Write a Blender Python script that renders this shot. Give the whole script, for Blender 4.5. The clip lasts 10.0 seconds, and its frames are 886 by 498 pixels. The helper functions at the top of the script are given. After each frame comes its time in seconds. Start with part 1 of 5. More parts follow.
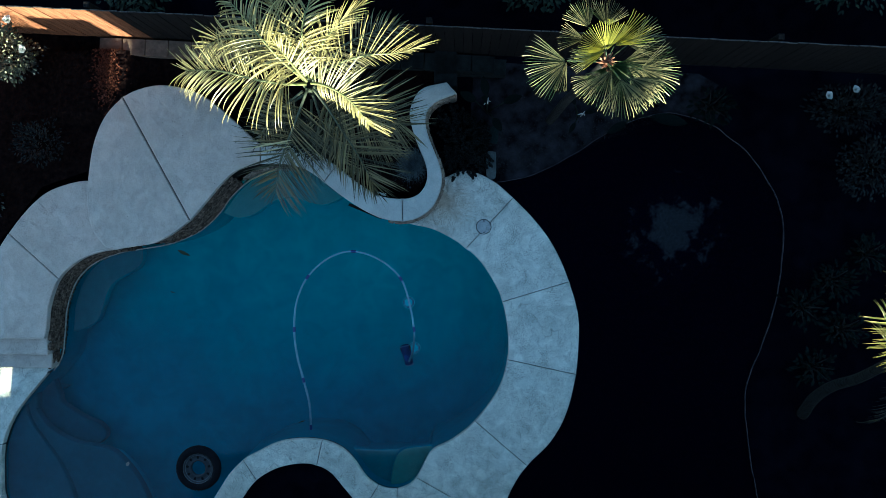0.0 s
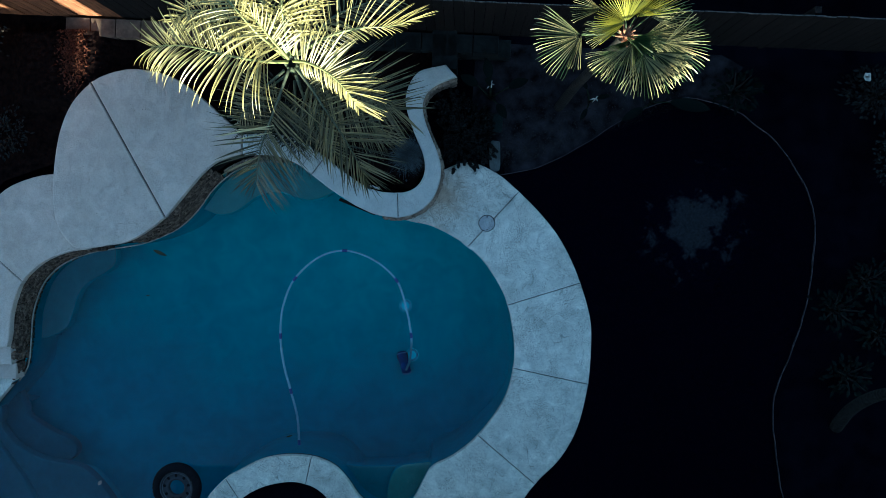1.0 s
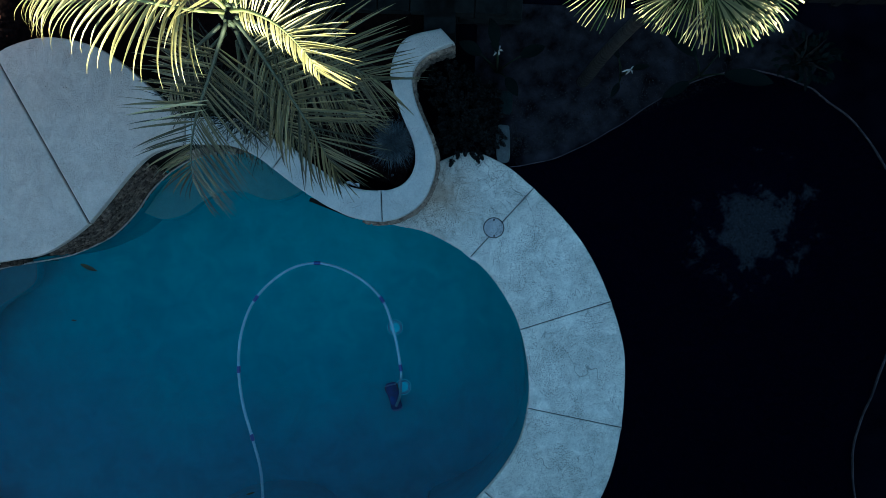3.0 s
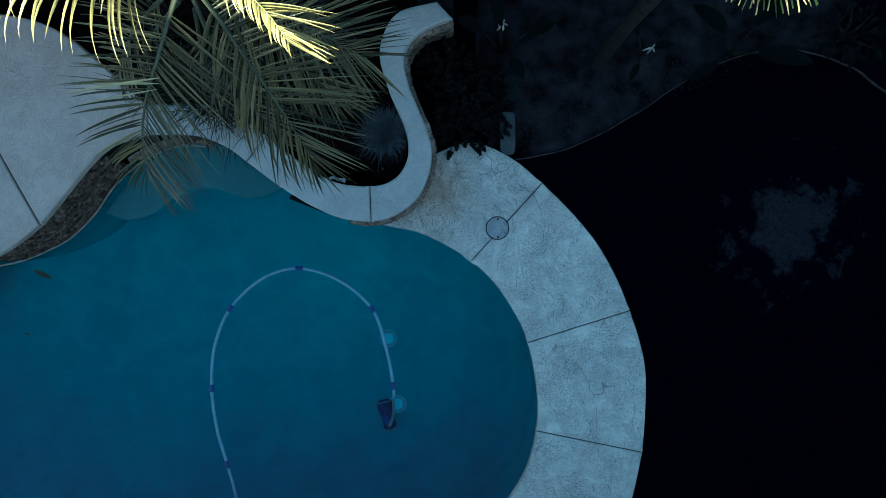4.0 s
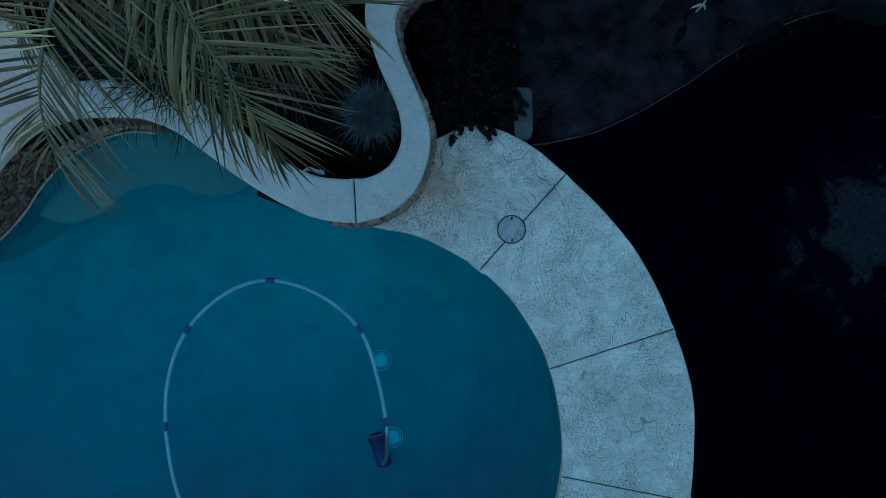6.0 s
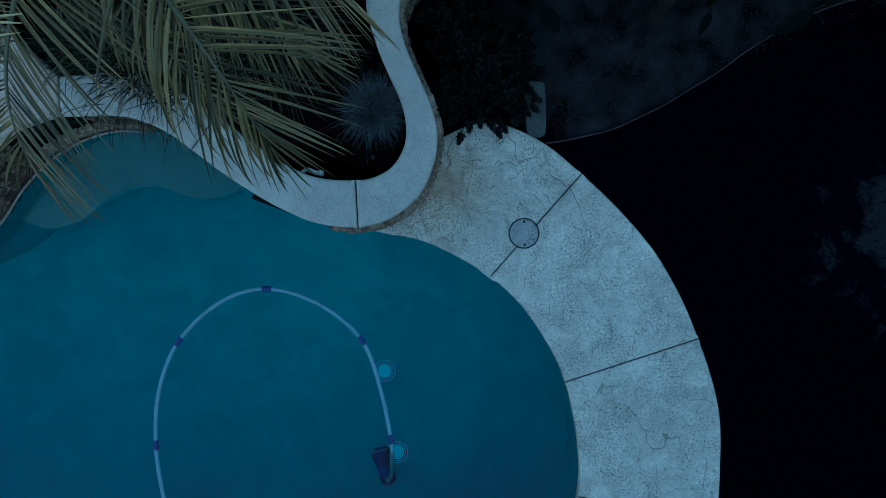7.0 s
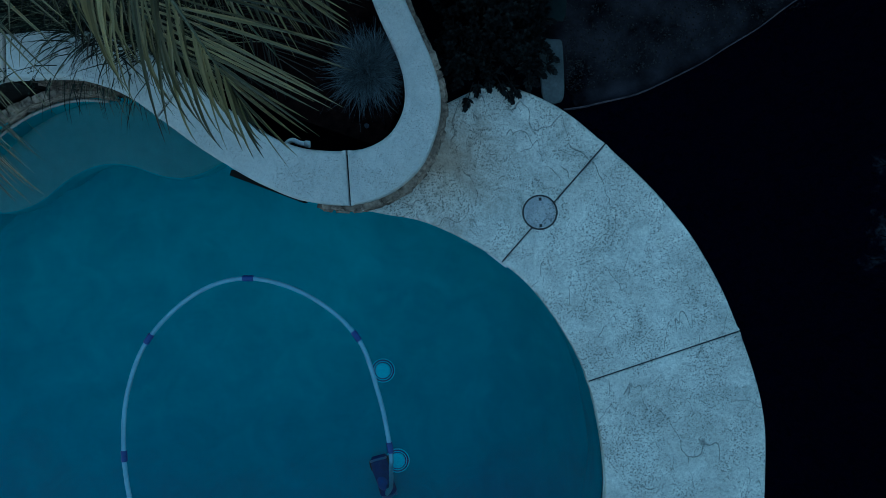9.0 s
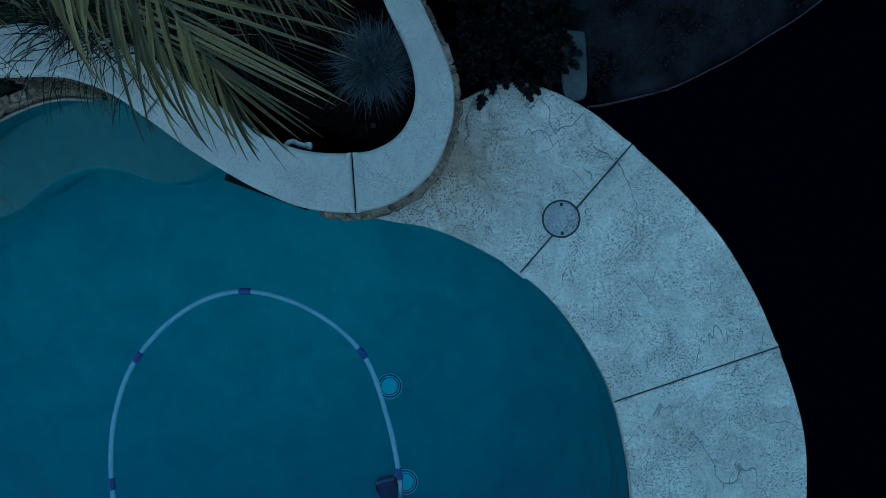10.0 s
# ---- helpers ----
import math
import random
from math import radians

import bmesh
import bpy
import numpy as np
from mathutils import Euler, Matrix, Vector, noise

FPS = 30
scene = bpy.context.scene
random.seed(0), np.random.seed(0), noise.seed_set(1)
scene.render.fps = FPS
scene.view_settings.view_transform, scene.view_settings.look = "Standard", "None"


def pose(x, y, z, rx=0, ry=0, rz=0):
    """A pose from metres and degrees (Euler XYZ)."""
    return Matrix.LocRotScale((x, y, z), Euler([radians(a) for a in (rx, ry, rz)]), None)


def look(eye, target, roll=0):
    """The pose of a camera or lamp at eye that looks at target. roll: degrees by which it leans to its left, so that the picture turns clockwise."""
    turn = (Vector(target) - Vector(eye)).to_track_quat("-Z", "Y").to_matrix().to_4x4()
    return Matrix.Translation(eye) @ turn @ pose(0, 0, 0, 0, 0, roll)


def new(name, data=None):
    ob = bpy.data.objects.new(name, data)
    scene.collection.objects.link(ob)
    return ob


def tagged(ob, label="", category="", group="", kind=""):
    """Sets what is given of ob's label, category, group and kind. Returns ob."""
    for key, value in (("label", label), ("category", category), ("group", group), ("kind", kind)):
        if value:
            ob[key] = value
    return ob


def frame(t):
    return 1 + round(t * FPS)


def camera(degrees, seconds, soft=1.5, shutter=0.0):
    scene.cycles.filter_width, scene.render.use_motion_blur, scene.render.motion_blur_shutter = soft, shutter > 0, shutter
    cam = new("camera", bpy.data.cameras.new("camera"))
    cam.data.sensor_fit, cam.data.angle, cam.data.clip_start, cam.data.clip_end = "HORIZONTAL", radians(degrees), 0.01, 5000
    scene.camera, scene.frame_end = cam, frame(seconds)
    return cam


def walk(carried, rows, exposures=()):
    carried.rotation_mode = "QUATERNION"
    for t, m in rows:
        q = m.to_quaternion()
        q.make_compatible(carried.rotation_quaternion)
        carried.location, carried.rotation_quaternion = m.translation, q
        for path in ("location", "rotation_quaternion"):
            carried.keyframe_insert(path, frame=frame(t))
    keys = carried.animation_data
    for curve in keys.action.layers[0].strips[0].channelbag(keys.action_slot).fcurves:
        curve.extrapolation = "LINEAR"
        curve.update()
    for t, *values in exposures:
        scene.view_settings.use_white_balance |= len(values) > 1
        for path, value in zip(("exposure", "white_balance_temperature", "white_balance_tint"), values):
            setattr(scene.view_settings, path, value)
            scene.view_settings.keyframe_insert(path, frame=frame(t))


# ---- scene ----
# Camera: a drone that sinks straight down over the pool, looking almost plumb.
cam = camera(66.0, 10.0, soft=0.6)
TILT_X, TILT_Y = -1.915, 1.704
ROWS = [
    (0.0, 0.000, 0.000, 12.073, -0.00),
    (0.5, -0.011, -0.049, 11.550, -0.07),
    (1.0, -0.021, -0.056, 11.053, -0.17),
    (1.5, -0.036, -0.036, 10.478, -0.32),
    (2.0, -0.048, -0.005, 9.931, -0.39),
    (2.5, -0.039, 0.012, 9.376, -0.48),
    (4.0, -0.032, 0.018, 7.868, -0.82),
    (4.5, -0.051, -0.007, 7.337, -0.92),
    (5.0, -0.065, -0.022, 6.885, -1.06),
    (5.5, -0.081, -0.001, 6.646, -1.15),
    (7.0, -0.172, 0.068, 6.028, -1.58),
    (7.5, -0.256, 0.067, 5.857, -1.64),
    (8.0, -0.281, 0.005, 5.671, -1.77),
    (8.5, -0.241, -0.069, 5.483, -1.89),
    (9.0, -0.235, -0.095, 5.300, -2.00),
    (9.5, -0.286, -0.064, 5.090, -2.11),
    (10.0, -0.338, -0.034, 4.887, -2.23),
]
walk(cam, [(t, pose(x, y, z, 0, 0, yaw) @ pose(0, 0, 0, TILT_X) @ pose(0, 0, 0, 0, TILT_Y)) for t, x, y, z, yaw in ROWS],
     exposures=[(0.0, 2.95, 4960, -10), (2.5, 2.95, 4980, -11), (5.0, 2.95, 4980, -16), (10.0, 2.95, 4950, -18)])

# ---- light ----
SUN_TO = Vector((-0.10, -0.995, 0.0)).normalized()
SUN_EL = radians(14.0)
world = bpy.data.worlds.new("sky")
scene.world = world
world.use_nodes = True
wn = world.node_tree
sky = wn.nodes.new("ShaderNodeTexSky")
sky.sky_type = 'NISHITA'
sky.sun_disc = False
sky.sun_elevation = SUN_EL
sky.sun_rotation = math.atan2(SUN_TO.x, SUN_TO.y)
wn.links.new(sky.outputs[0], wn.nodes["Background"].inputs[0])
wn.nodes["Background"].inputs[1].default_value = 0.05
sun = new("sun", bpy.data.lights.new("sun", 'SUN'))
sun.data.energy = 5.0
sun.data.angle = radians(0.5)
sun.data.color = (1.0, 0.84, 0.57)
to_sun = Vector((SUN_TO.x * math.cos(SUN_EL), SUN_TO.y * math.cos(SUN_EL), math.sin(SUN_EL)))
sun.matrix_world = look(to_sun * 60, (0, 0, 0))


# ---- materials ----
def material(name, rough=0.7, metal=0.0, spec=0.4):
    m = bpy.data.materials.new(name)
    m.use_nodes = True
    b = m.node_tree.nodes["Principled BSDF"]
    b.inputs["Roughness"].default_value = rough
    b.inputs["Metallic"].default_value = metal
    b.inputs["Specular IOR Level"].default_value = spec
    return m, m.node_tree, b


def node(nt, kind, **values):
    n = nt.nodes.new(kind)
    for key, value in values.items():
        n.inputs[key.replace("_", " ")].default_value = value
    return n


def place(nt, stretch=None):
    g = nt.nodes.new("ShaderNodeNewGeometry")
    if stretch is None:
        return g.outputs["Position"]
    mp = nt.nodes.new("ShaderNodeMapping")
    mp.inputs["Scale"].default_value = stretch
    nt.links.new(g.outputs["Position"], mp.inputs["Vector"])
    return mp.outputs[0]


def fine(nt, where, scale, detail=5.0, rough=0.6, warp=0.0):
    n = node(nt, "ShaderNodeTexNoise", Scale=scale, Detail=detail, Roughness=rough, Distortion=warp)
    nt.links.new(where, n.inputs["Vector"])
    return n.outputs["Fac"]


def ramp(nt, fac, stops):
    r = nt.nodes.new("ShaderNodeValToRGB")
    while len(r.color_ramp.elements) < len(stops):
        r.color_ramp.elements.new(0.5)
    for e, (p, c) in zip(r.color_ramp.elements, stops):
        e.position, e.color = p, (*c, 1) if len(c) == 3 else c
    nt.links.new(fac, r.inputs[0])
    return r.outputs[0]


def mix(nt, fac, a, b, how='MIX'):
    n = nt.nodes.new("ShaderNodeMix")
    n.data_type, n.blend_type = 'RGBA', how
    for slot, v in ((0, fac), (6, a), (7, b)):
        if isinstance(v, (int, float)):
            n.inputs[slot].default_value = v if slot == 0 else (v, v, v, 1)
        elif isinstance(v, tuple):
            n.inputs[slot].default_value = (*v, 1)
        else:
            nt.links.new(v, n.inputs[slot])
    return n.outputs[2]


def relief(nt, b, height, strength=0.4, distance=0.01):
    n = node(nt, "ShaderNodeBump", Strength=strength, Distance=distance)
    nt.links.new(height, n.inputs["Height"])
    nt.links.new(n.outputs[0], b.inputs["Normal"])


def plain(name, dark, light, scale=6.0, rough=0.7, bump=0.3, metal=0.0, spec=0.4, by_piece=0.0, grain=40.0, stretch=None):
    """Two tones, mottled at two scales, with fine relief; by_piece varies the tone from object to object."""
    m, nt, b = material(name, rough, metal, spec)
    p = place(nt, stretch)
    big, small = fine(nt, p, scale, 4), fine(nt, p, grain, 6, 0.7)
    col = mix(nt, ramp(nt, big, [(0.3, (0, 0, 0)), (0.7, (1, 1, 1))]), dark, light)
    col = mix(nt, 0.35, col, ramp(nt, small, [(0.25, (0.35, 0.35, 0.35)), (0.75, (1, 1, 1))]), 'MULTIPLY')
    if by_piece:
        info = nt.nodes.new("ShaderNodeObjectInfo")
        col = mix(nt, by_piece, col, ramp(nt, info.outputs["Random"], [(0, (0.3, 0.3, 0.3)), (1, (1.0, 1.0, 1.0))]), 'MULTIPLY')
    nt.links.new(col, b.inputs["Base Color"])
    relief(nt, b, small, bump, 0.004)
    return m


def stamped(name, dark, light, veins=0.8, stain=False, pitted=0.6):
    """Stamped concrete: mottled slate texture with clustered pits and thin meandering fissures."""
    m, nt, b = material(name, 0.75, 0, 0.35)
    p = place(nt)
    big, mid, small = fine(nt, p, 1.1, 3), fine(nt, p, 4.2, 8, 0.7, 0.9), fine(nt, p, 34, 8, 0.75, 0.4)
    warp = node(nt, "ShaderNodeTexNoise", Scale=2.0, Detail=4, Roughness=0.5)
    nt.links.new(p, warp.inputs["Vector"])
    bent = mix(nt, 0.40, p, warp.outputs["Color"])

    def cracks(scale, stretch, gate_scale, lo, width):
        """Thin meandering lines, broken off here and there."""
        n = fine(nt, place(nt, stretch), scale, 3, 0.42, 0.3)
        line = ramp(nt, n, [(0.5 - 2 * width, (1, 1, 1)), (0.5 - width, (0, 0, 0)), (0.5 + width * 0.4, (0, 0, 0)), (0.5 + width * 1.6, (1, 1, 1))])
        gate = ramp(nt, fine(nt, p, gate_scale, 3), [(lo, (1, 1, 1)), (lo + 0.05, (0, 0, 0))])
        return mix(nt, gate, (1.0, 1.0, 1.0), line)

    fissure = mix(nt, 1.0, cracks(1.7, (1.3, 0.8, 1.0), 2.4, 0.46, 0.0014), cracks(2.6, (1.3, 0.7, 1.0), 3.0, 0.41, 0.0019), 'MULTIPLY')
    blob = ramp(nt, fine(nt, p, 66, 3, 0.5, 0.4), [(0.565, (1, 1, 1)), (0.59, (0, 0, 0))])
    cluster = ramp(nt, fine(nt, p, 3.4, 6, 0.7, 0.6), [(0.43, (0, 0, 0)), (0.58, (1, 1, 1))])
    pit = mix(nt, cluster, (1.0, 1.0, 1.0), blob)
    stroke = ramp(nt, fine(nt, p, 70, 5, 0.65, 1.2), [(0.36, (0.35, 0.36, 0.36)), (0.50, (0.95, 0.95, 0.95)), (0.68, (1.2, 1.2, 1.18))])
    plates = node(nt, "ShaderNodeTexVoronoi", Scale=2.4)
    nt.links.new(bent, plates.inputs["Vector"])
    tone = ramp(nt, plates.outputs["Color"], [(0.2, (0.86, 0.87, 0.87)), (0.8, (1, 1, 1))])
    col = mix(nt, ramp(nt, mid, [(0.30, (0, 0, 0)), (0.66, (1, 1, 1))]), dark, light)
    col = mix(nt, veins, col, tone, 'MULTIPLY')
    col = mix(nt, 0.2 + 0.3 * pitted, col, ramp(nt, small, [(0.36, (0.50, 0.51, 0.50)), (0.55, (1.05, 1.05, 1.05))]), 'MULTIPLY')
    col = mix(nt, 0.45 * pitted, col, stroke, 'MULTIPLY')
    col = mix(nt, 0.5, col, ramp(nt, big, [(0.3, (0.66, 0.65, 0.62)), (0.7, (1, 1, 1))]), 'MULTIPLY')
    col = mix(nt, pitted, col, mix(nt, pit, (0.30, 0.31, 0.31), (1.0, 1.0, 1.0)), 'MULTIPLY')
    col = mix(nt, veins, col, mix(nt, fissure, (0.42, 0.43, 0.44), (1.0, 1.0, 1.0)), 'MULTIPLY')
    if stain:
        away = nt.nodes.new("ShaderNodeVectorMath")
        away.operation = 'DISTANCE'
        away.inputs[1].default_value = (-0.40, 0.42, 0.0)
        nt.links.new(p, away.inputs[0])
        reach = nt.nodes.new("ShaderNodeMath")
        reach.operation = 'MULTIPLY_ADD'
        reach.inputs[1].default_value = 0.7
        nt.links.new(mid, reach.inputs[0])
        nt.links.new(away.outputs["Value"], reach.inputs[2])
        rust = ramp(nt, reach.outputs[0], [(0.42, (1, 1, 1)), (0.95, (0, 0, 0))])
        col = mix(nt, rust, col, mix(nt, 0.8, col, (0.70, 0.53, 0.40), 'MULTIPLY'))
    nt.links.new(col, b.inputs["Base Color"])
    height = mix(nt, min(1.0, veins * 1.2), mix(nt, 1.0, mix(nt, 0.5, mid, small), pit, 'MULTIPLY'), fissure, 'MULTIPLY')
    relief(nt, b, height, 1.0, 0.016)
    return m


def leafy(name, dark, light, rough=0.45, glow=0.25, spec=0.35, odd=0.0):
    """Leaves: tone from blade to blade, with light coming through."""
    m, nt, b = material(name, rough, 0, spec)
    g = nt.nodes.new("ShaderNodeNewGeometry")
    share = g.outputs["Random Per Island"]
    if odd:
        share = ramp(nt, share, [(odd, (0, 0, 0)), (min(1.0, odd + 0.12), (1, 1, 1))])
    col = mix(nt, share, dark, light)
    col = mix(nt, 0.4, col, ramp(nt, fine(nt, g.outputs["Position"], 9, 4), [(0.3, (0.5, 0.5, 0.45)), (0.7, (1, 1, 1))]), 'MULTIPLY')
    nt.links.new(col, b.inputs["Base Color"])
    t = nt.nodes.new("ShaderNodeBsdfTranslucent")
    nt.links.new(col, t.inputs["Color"])
    s = nt.nodes.new("ShaderNodeMixShader")
    s.inputs[0].default_value = glow
    nt.links.new(b.outputs[0], s.inputs[1])
    nt.links.new(t.outputs[0], s.inputs[2])
    nt.links.new(s.outputs[0], nt.nodes["Material Output"].inputs["Surface"])
    return m


M_DECK = stamped("stamped_concrete", (0.49, 0.475, 0.42), (0.83, 0.80, 0.70), 0.85, True, 0.85)
M_CAP = stamped("cap_concrete", (0.41, 0.41, 0.385), (0.53, 0.515, 0.47), 0.10, False, 0.16)
M_TERRACE = stamped("terrace_concrete", (0.425, 0.36, 0.305), (0.54, 0.455, 0.385), 0.0, False, 0.14)
M_JOINT = plain("joint_filler", (0.02, 0.02, 0.02), (0.04, 0.04, 0.04))
M_STONE = plain("ledge_stone", (0.016, 0.012, 0.011), (0.27, 0.195, 0.14), 22, 0.95, 1.0, spec=0.05, by_piece=0.85, grain=80)
M_TANSTONE = plain("tan_ledge_stone", (0.10, 0.075, 0.056), (0.46, 0.36, 0.27), 22, 0.95, 1.0, spec=0.05, by_piece=0.75, grain=80)
M_MORTAR = plain("dark_mortar", (0.008, 0.0075, 0.007), (0.02, 0.018, 0.016), 12, 0.95, spec=0.05)
# Ground colours far below real soil: deep blue-black shadow put into the base.
M_SOIL = plain("shade_dark_soil", (0.0008, 0.0008, 0.0026), (0.0030, 0.0028, 0.0058), 2.5, 0.95, 0.8, spec=0.0)
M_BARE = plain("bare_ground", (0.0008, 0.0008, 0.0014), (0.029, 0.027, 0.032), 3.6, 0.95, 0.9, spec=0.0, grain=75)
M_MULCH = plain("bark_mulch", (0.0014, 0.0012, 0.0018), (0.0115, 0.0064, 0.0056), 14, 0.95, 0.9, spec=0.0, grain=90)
M_EDGING = plain("weathered_edging", (0.022, 0.019, 0.023), (0.080, 0.067, 0.074), 8, 0.9, spec=0.1)
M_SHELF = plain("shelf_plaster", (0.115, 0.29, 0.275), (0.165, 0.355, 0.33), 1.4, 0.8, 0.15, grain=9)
# Darker copies of the shelf plaster for west bench, bay and entry steps.
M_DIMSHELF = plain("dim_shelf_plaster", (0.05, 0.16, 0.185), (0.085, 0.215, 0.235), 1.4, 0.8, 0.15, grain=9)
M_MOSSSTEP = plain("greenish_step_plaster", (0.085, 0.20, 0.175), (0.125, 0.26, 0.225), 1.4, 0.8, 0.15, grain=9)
M_STEP = plain("dark_step_plaster", (0.012, 0.065, 0.10), (0.020, 0.095, 0.135), 1.8, 0.8, 0.15, grain=9)
M_HOSE = plain("hose_plastic", (0.17, 0.32, 0.40), (0.24, 0.41, 0.49), 10, 0.35, 0.05)
M_CUFF = plain("cuff_plastic", (0.01, 0.03, 0.14), (0.02, 0.05, 0.2), 10, 0.4, 0.05)
M_BLUE = plain("cleaner_plastic", (0.004, 0.018, 0.10), (0.008, 0.035, 0.17), 12, 0.85, 0.05, spec=0.05)
M_MIDBLUE = plain("cleaner_hump_plastic", (0.010, 0.045, 0.22), (0.016, 0.07, 0.30), 12, 0.6, 0.05, spec=0.1)
M_PALEBLUE = plain("cleaner_trim", (0.07, 0.15, 0.28), (0.12, 0.22, 0.36), 12, 0.35, 0.05)
M_DRAIN = plain("drain_plastic", (0.22, 0.84, 0.90), (0.30, 0.92, 0.96), 8, 0.5, 0.05)
M_RUBBER = plain("tyre_rubber", (0.003, 0.003, 0.005), (0.008, 0.008, 0.011), 18, 0.85, 0.3, spec=0.1)
M_GREY = plain("grey_vinyl", (0.010, 0.011, 0.015), (0.022, 0.024, 0.03), 12, 0.5, 0.1)
M_PALEGREY = plain("pale_print", (0.07, 0.075, 0.085), (0.13, 0.135, 0.15), 14, 0.6, 0.05)
M_WHITE = plain("white_plastic", (0.55, 0.55, 0.54), (0.72, 0.72, 0.7), 14, 0.5, 0.1)
M_LID = stamped("lid_concrete", (0.30, 0.31, 0.32), (0.46, 0.46, 0.45), 0.0)
# Two woods: sun-brightened for the boards at the lit west end, shade-darkened elsewhere.
M_WOOD = plain("shaded_fence_wood", (0.0025, 0.0022, 0.0024), (0.014, 0.0105, 0.010), 5, 0.85, 0.5, spec=0.1, by_piece=0.5, grain=26, stretch=(9, 9, 0.8))
M_SUNNEDWOOD = plain("sunned_fence_wood", (0.06, 0.025, 0.012), (0.30, 0.115, 0.055), 5, 0.85, 0.5, spec=0.1, by_piece=0.4, grain=26, stretch=(9, 9, 0.8))
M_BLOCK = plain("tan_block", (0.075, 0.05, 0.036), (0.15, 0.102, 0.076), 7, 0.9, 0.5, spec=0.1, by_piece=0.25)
# Darkened copy of the tan block, for the blocks in deeper shade.
M_SHADEDBLOCK = plain("shaded_block", (0.004, 0.005, 0.0055), (0.015, 0.018, 0.018), 7, 0.9, 0.5, spec=0.1, by_piece=0.25)
M_TRUNK = plain("palm_trunk", (0.006, 0.005, 0.005), (0.024, 0.022, 0.02), 7, 0.95, 0.8, spec=0.1, grain=30, stretch=(1, 1, 4))
M_RACHIS = plain("frond_stalk", (0.12, 0.13, 0.04), (0.24, 0.24, 0.09), 8, 0.5, 0.1)
M_FROND = leafy("feather_leaf", (0.125, 0.105, 0.034), (0.49, 0.41, 0.175), 0.42, 0.16)
M_YELLOWFROND = leafy("yellow_feather_leaf", (0.10, 0.085, 0.012), (0.40, 0.33, 0.075), 0.45, 0.2)
M_STRAW = leafy("straw_leaflet", (0.36, 0.32, 0.16), (0.56, 0.50, 0.30), 0.5, 0.1)
# Older lower fronds, their shade put into a darker leaf colour.
M_SHADEDOLDFROND = leafy("shaded_old_feather_leaf", (0.015, 0.016, 0.006), (0.195, 0.166, 0.078), 0.38, 0.08, 0.4)
# Segments coloured either pale or dark, painting in sunlit ribs.
M_FAN = leafy("fan_leaf", (0.014, 0.026, 0.008), (0.29, 0.255, 0.125), 0.36, 0.10, 0.45, 0.42)
# Brightened copy for sun-facing leaves, darkened copy for the shaded inner one.
M_SUNNEDFAN = leafy("sunned_young_fan_leaf", (0.10, 0.10, 0.012), (0.46, 0.42, 0.08), 0.4, 0.14, 0.4)
M_SHADEDFAN = leafy("shaded_green_fan_leaf", (0.012, 0.030, 0.010), (0.05, 0.085, 0.022), 0.36, 0.10, 0.45)
M_DEADFROND = leafy("dead_feather_leaf", (0.005, 0.006, 0.006), (0.042, 0.038, 0.032), 0.7, 0.05, 0.1)
# Darker stalk copy for those shaded fronds and the leaf bases.
M_OLDSTALK = plain("shaded_old_stalk", (0.03, 0.036, 0.02), (0.07, 0.08, 0.045), 8, 0.6, 0.1)
M_STRAP = leafy("strap_leaf", (0.007, 0.011, 0.006), (0.13, 0.12, 0.07), 0.6, 0.1, 0.15, 0.70)
M_CHIP = leafy("sunned_bark_chip", (0.008, 0.0035, 0.0025), (0.10, 0.034, 0.020), 0.9, 0.0, 0.05)
M_LITTER = leafy("bed_litter", (0.006, 0.006, 0.007), (0.030, 0.028, 0.028), 0.9, 0.0, 0.05)
M_RIM = plain("water_edge_rim", (0.20, 0.18, 0.15), (0.42, 0.39, 0.34), 12, 0.8, 0.4)
M_BUD = plain("palm_bud", (0.10, 0.035, 0.02), (0.34, 0.17, 0.10), 30, 0.8, 0.5, spec=0.1)
M_RINGED = plain("ringed_trunk", (0.002, 0.002, 0.002), (0.024, 0.0225, 0.0215), 9, 0.95, 0.9, spec=0.1, grain=30, stretch=(1, 3, 4))
# Board tops painted paler, as if catching the sky.
M_BOARDTOP = plain("skylit_board_end", (0.012, 0.011, 0.011), (0.085, 0.08, 0.078), 40, 0.9, 0.4, spec=0.1)
M_BRACT = leafy("dry_bract", (0.22, 0.2, 0.17), (0.5, 0.47, 0.42), 0.6, 0.2)
M_DIMSTALK = plain("fan_stalk", (0.02, 0.03, 0.008), (0.05, 0.07, 0.02), 8, 0.5, 0.1)
M_DARKLEAF = leafy("shrub_leaf", (0.006, 0.011, 0.007), (0.026, 0.036, 0.02), 0.6, 0.1, 0.15)
# A share of the leaves is coloured pale to stand for sun glints.
M_GLINTLEAF = leafy("glint_painted_shrub_leaf", (0.006, 0.008, 0.005), (0.70, 0.64, 0.40), 0.35, 0.08, 0.3, 0.87)
M_NIGHTLEAF = leafy("dark_rosette_leaf", (0.0008, 0.0012, 0.0014), (0.012, 0.0145, 0.014), 0.7, 0.05, 0.15, 0.62)
M_DARKSTALK = plain("dark_stalk", (0.004, 0.008, 0.004), (0.012, 0.018, 0.01), 8, 0.7, 0.1, spec=0.1)
M_DARKSLATE = plain("mossy_slate", (0.006, 0.011, 0.011), (0.016, 0.024, 0.024), 5, 0.9, 0.4, spec=0.05)
M_SLATE = plain("dull_slate", (0.04, 0.048, 0.048), (0.095, 0.105, 0.105), 5, 0.85, 0.4, spec=0.1)
M_BROAD = leafy("broad_leaf", (0.0008, 0.0024, 0.0022), (0.0045, 0.010, 0.009), 0.7, 0.1, 0.05)
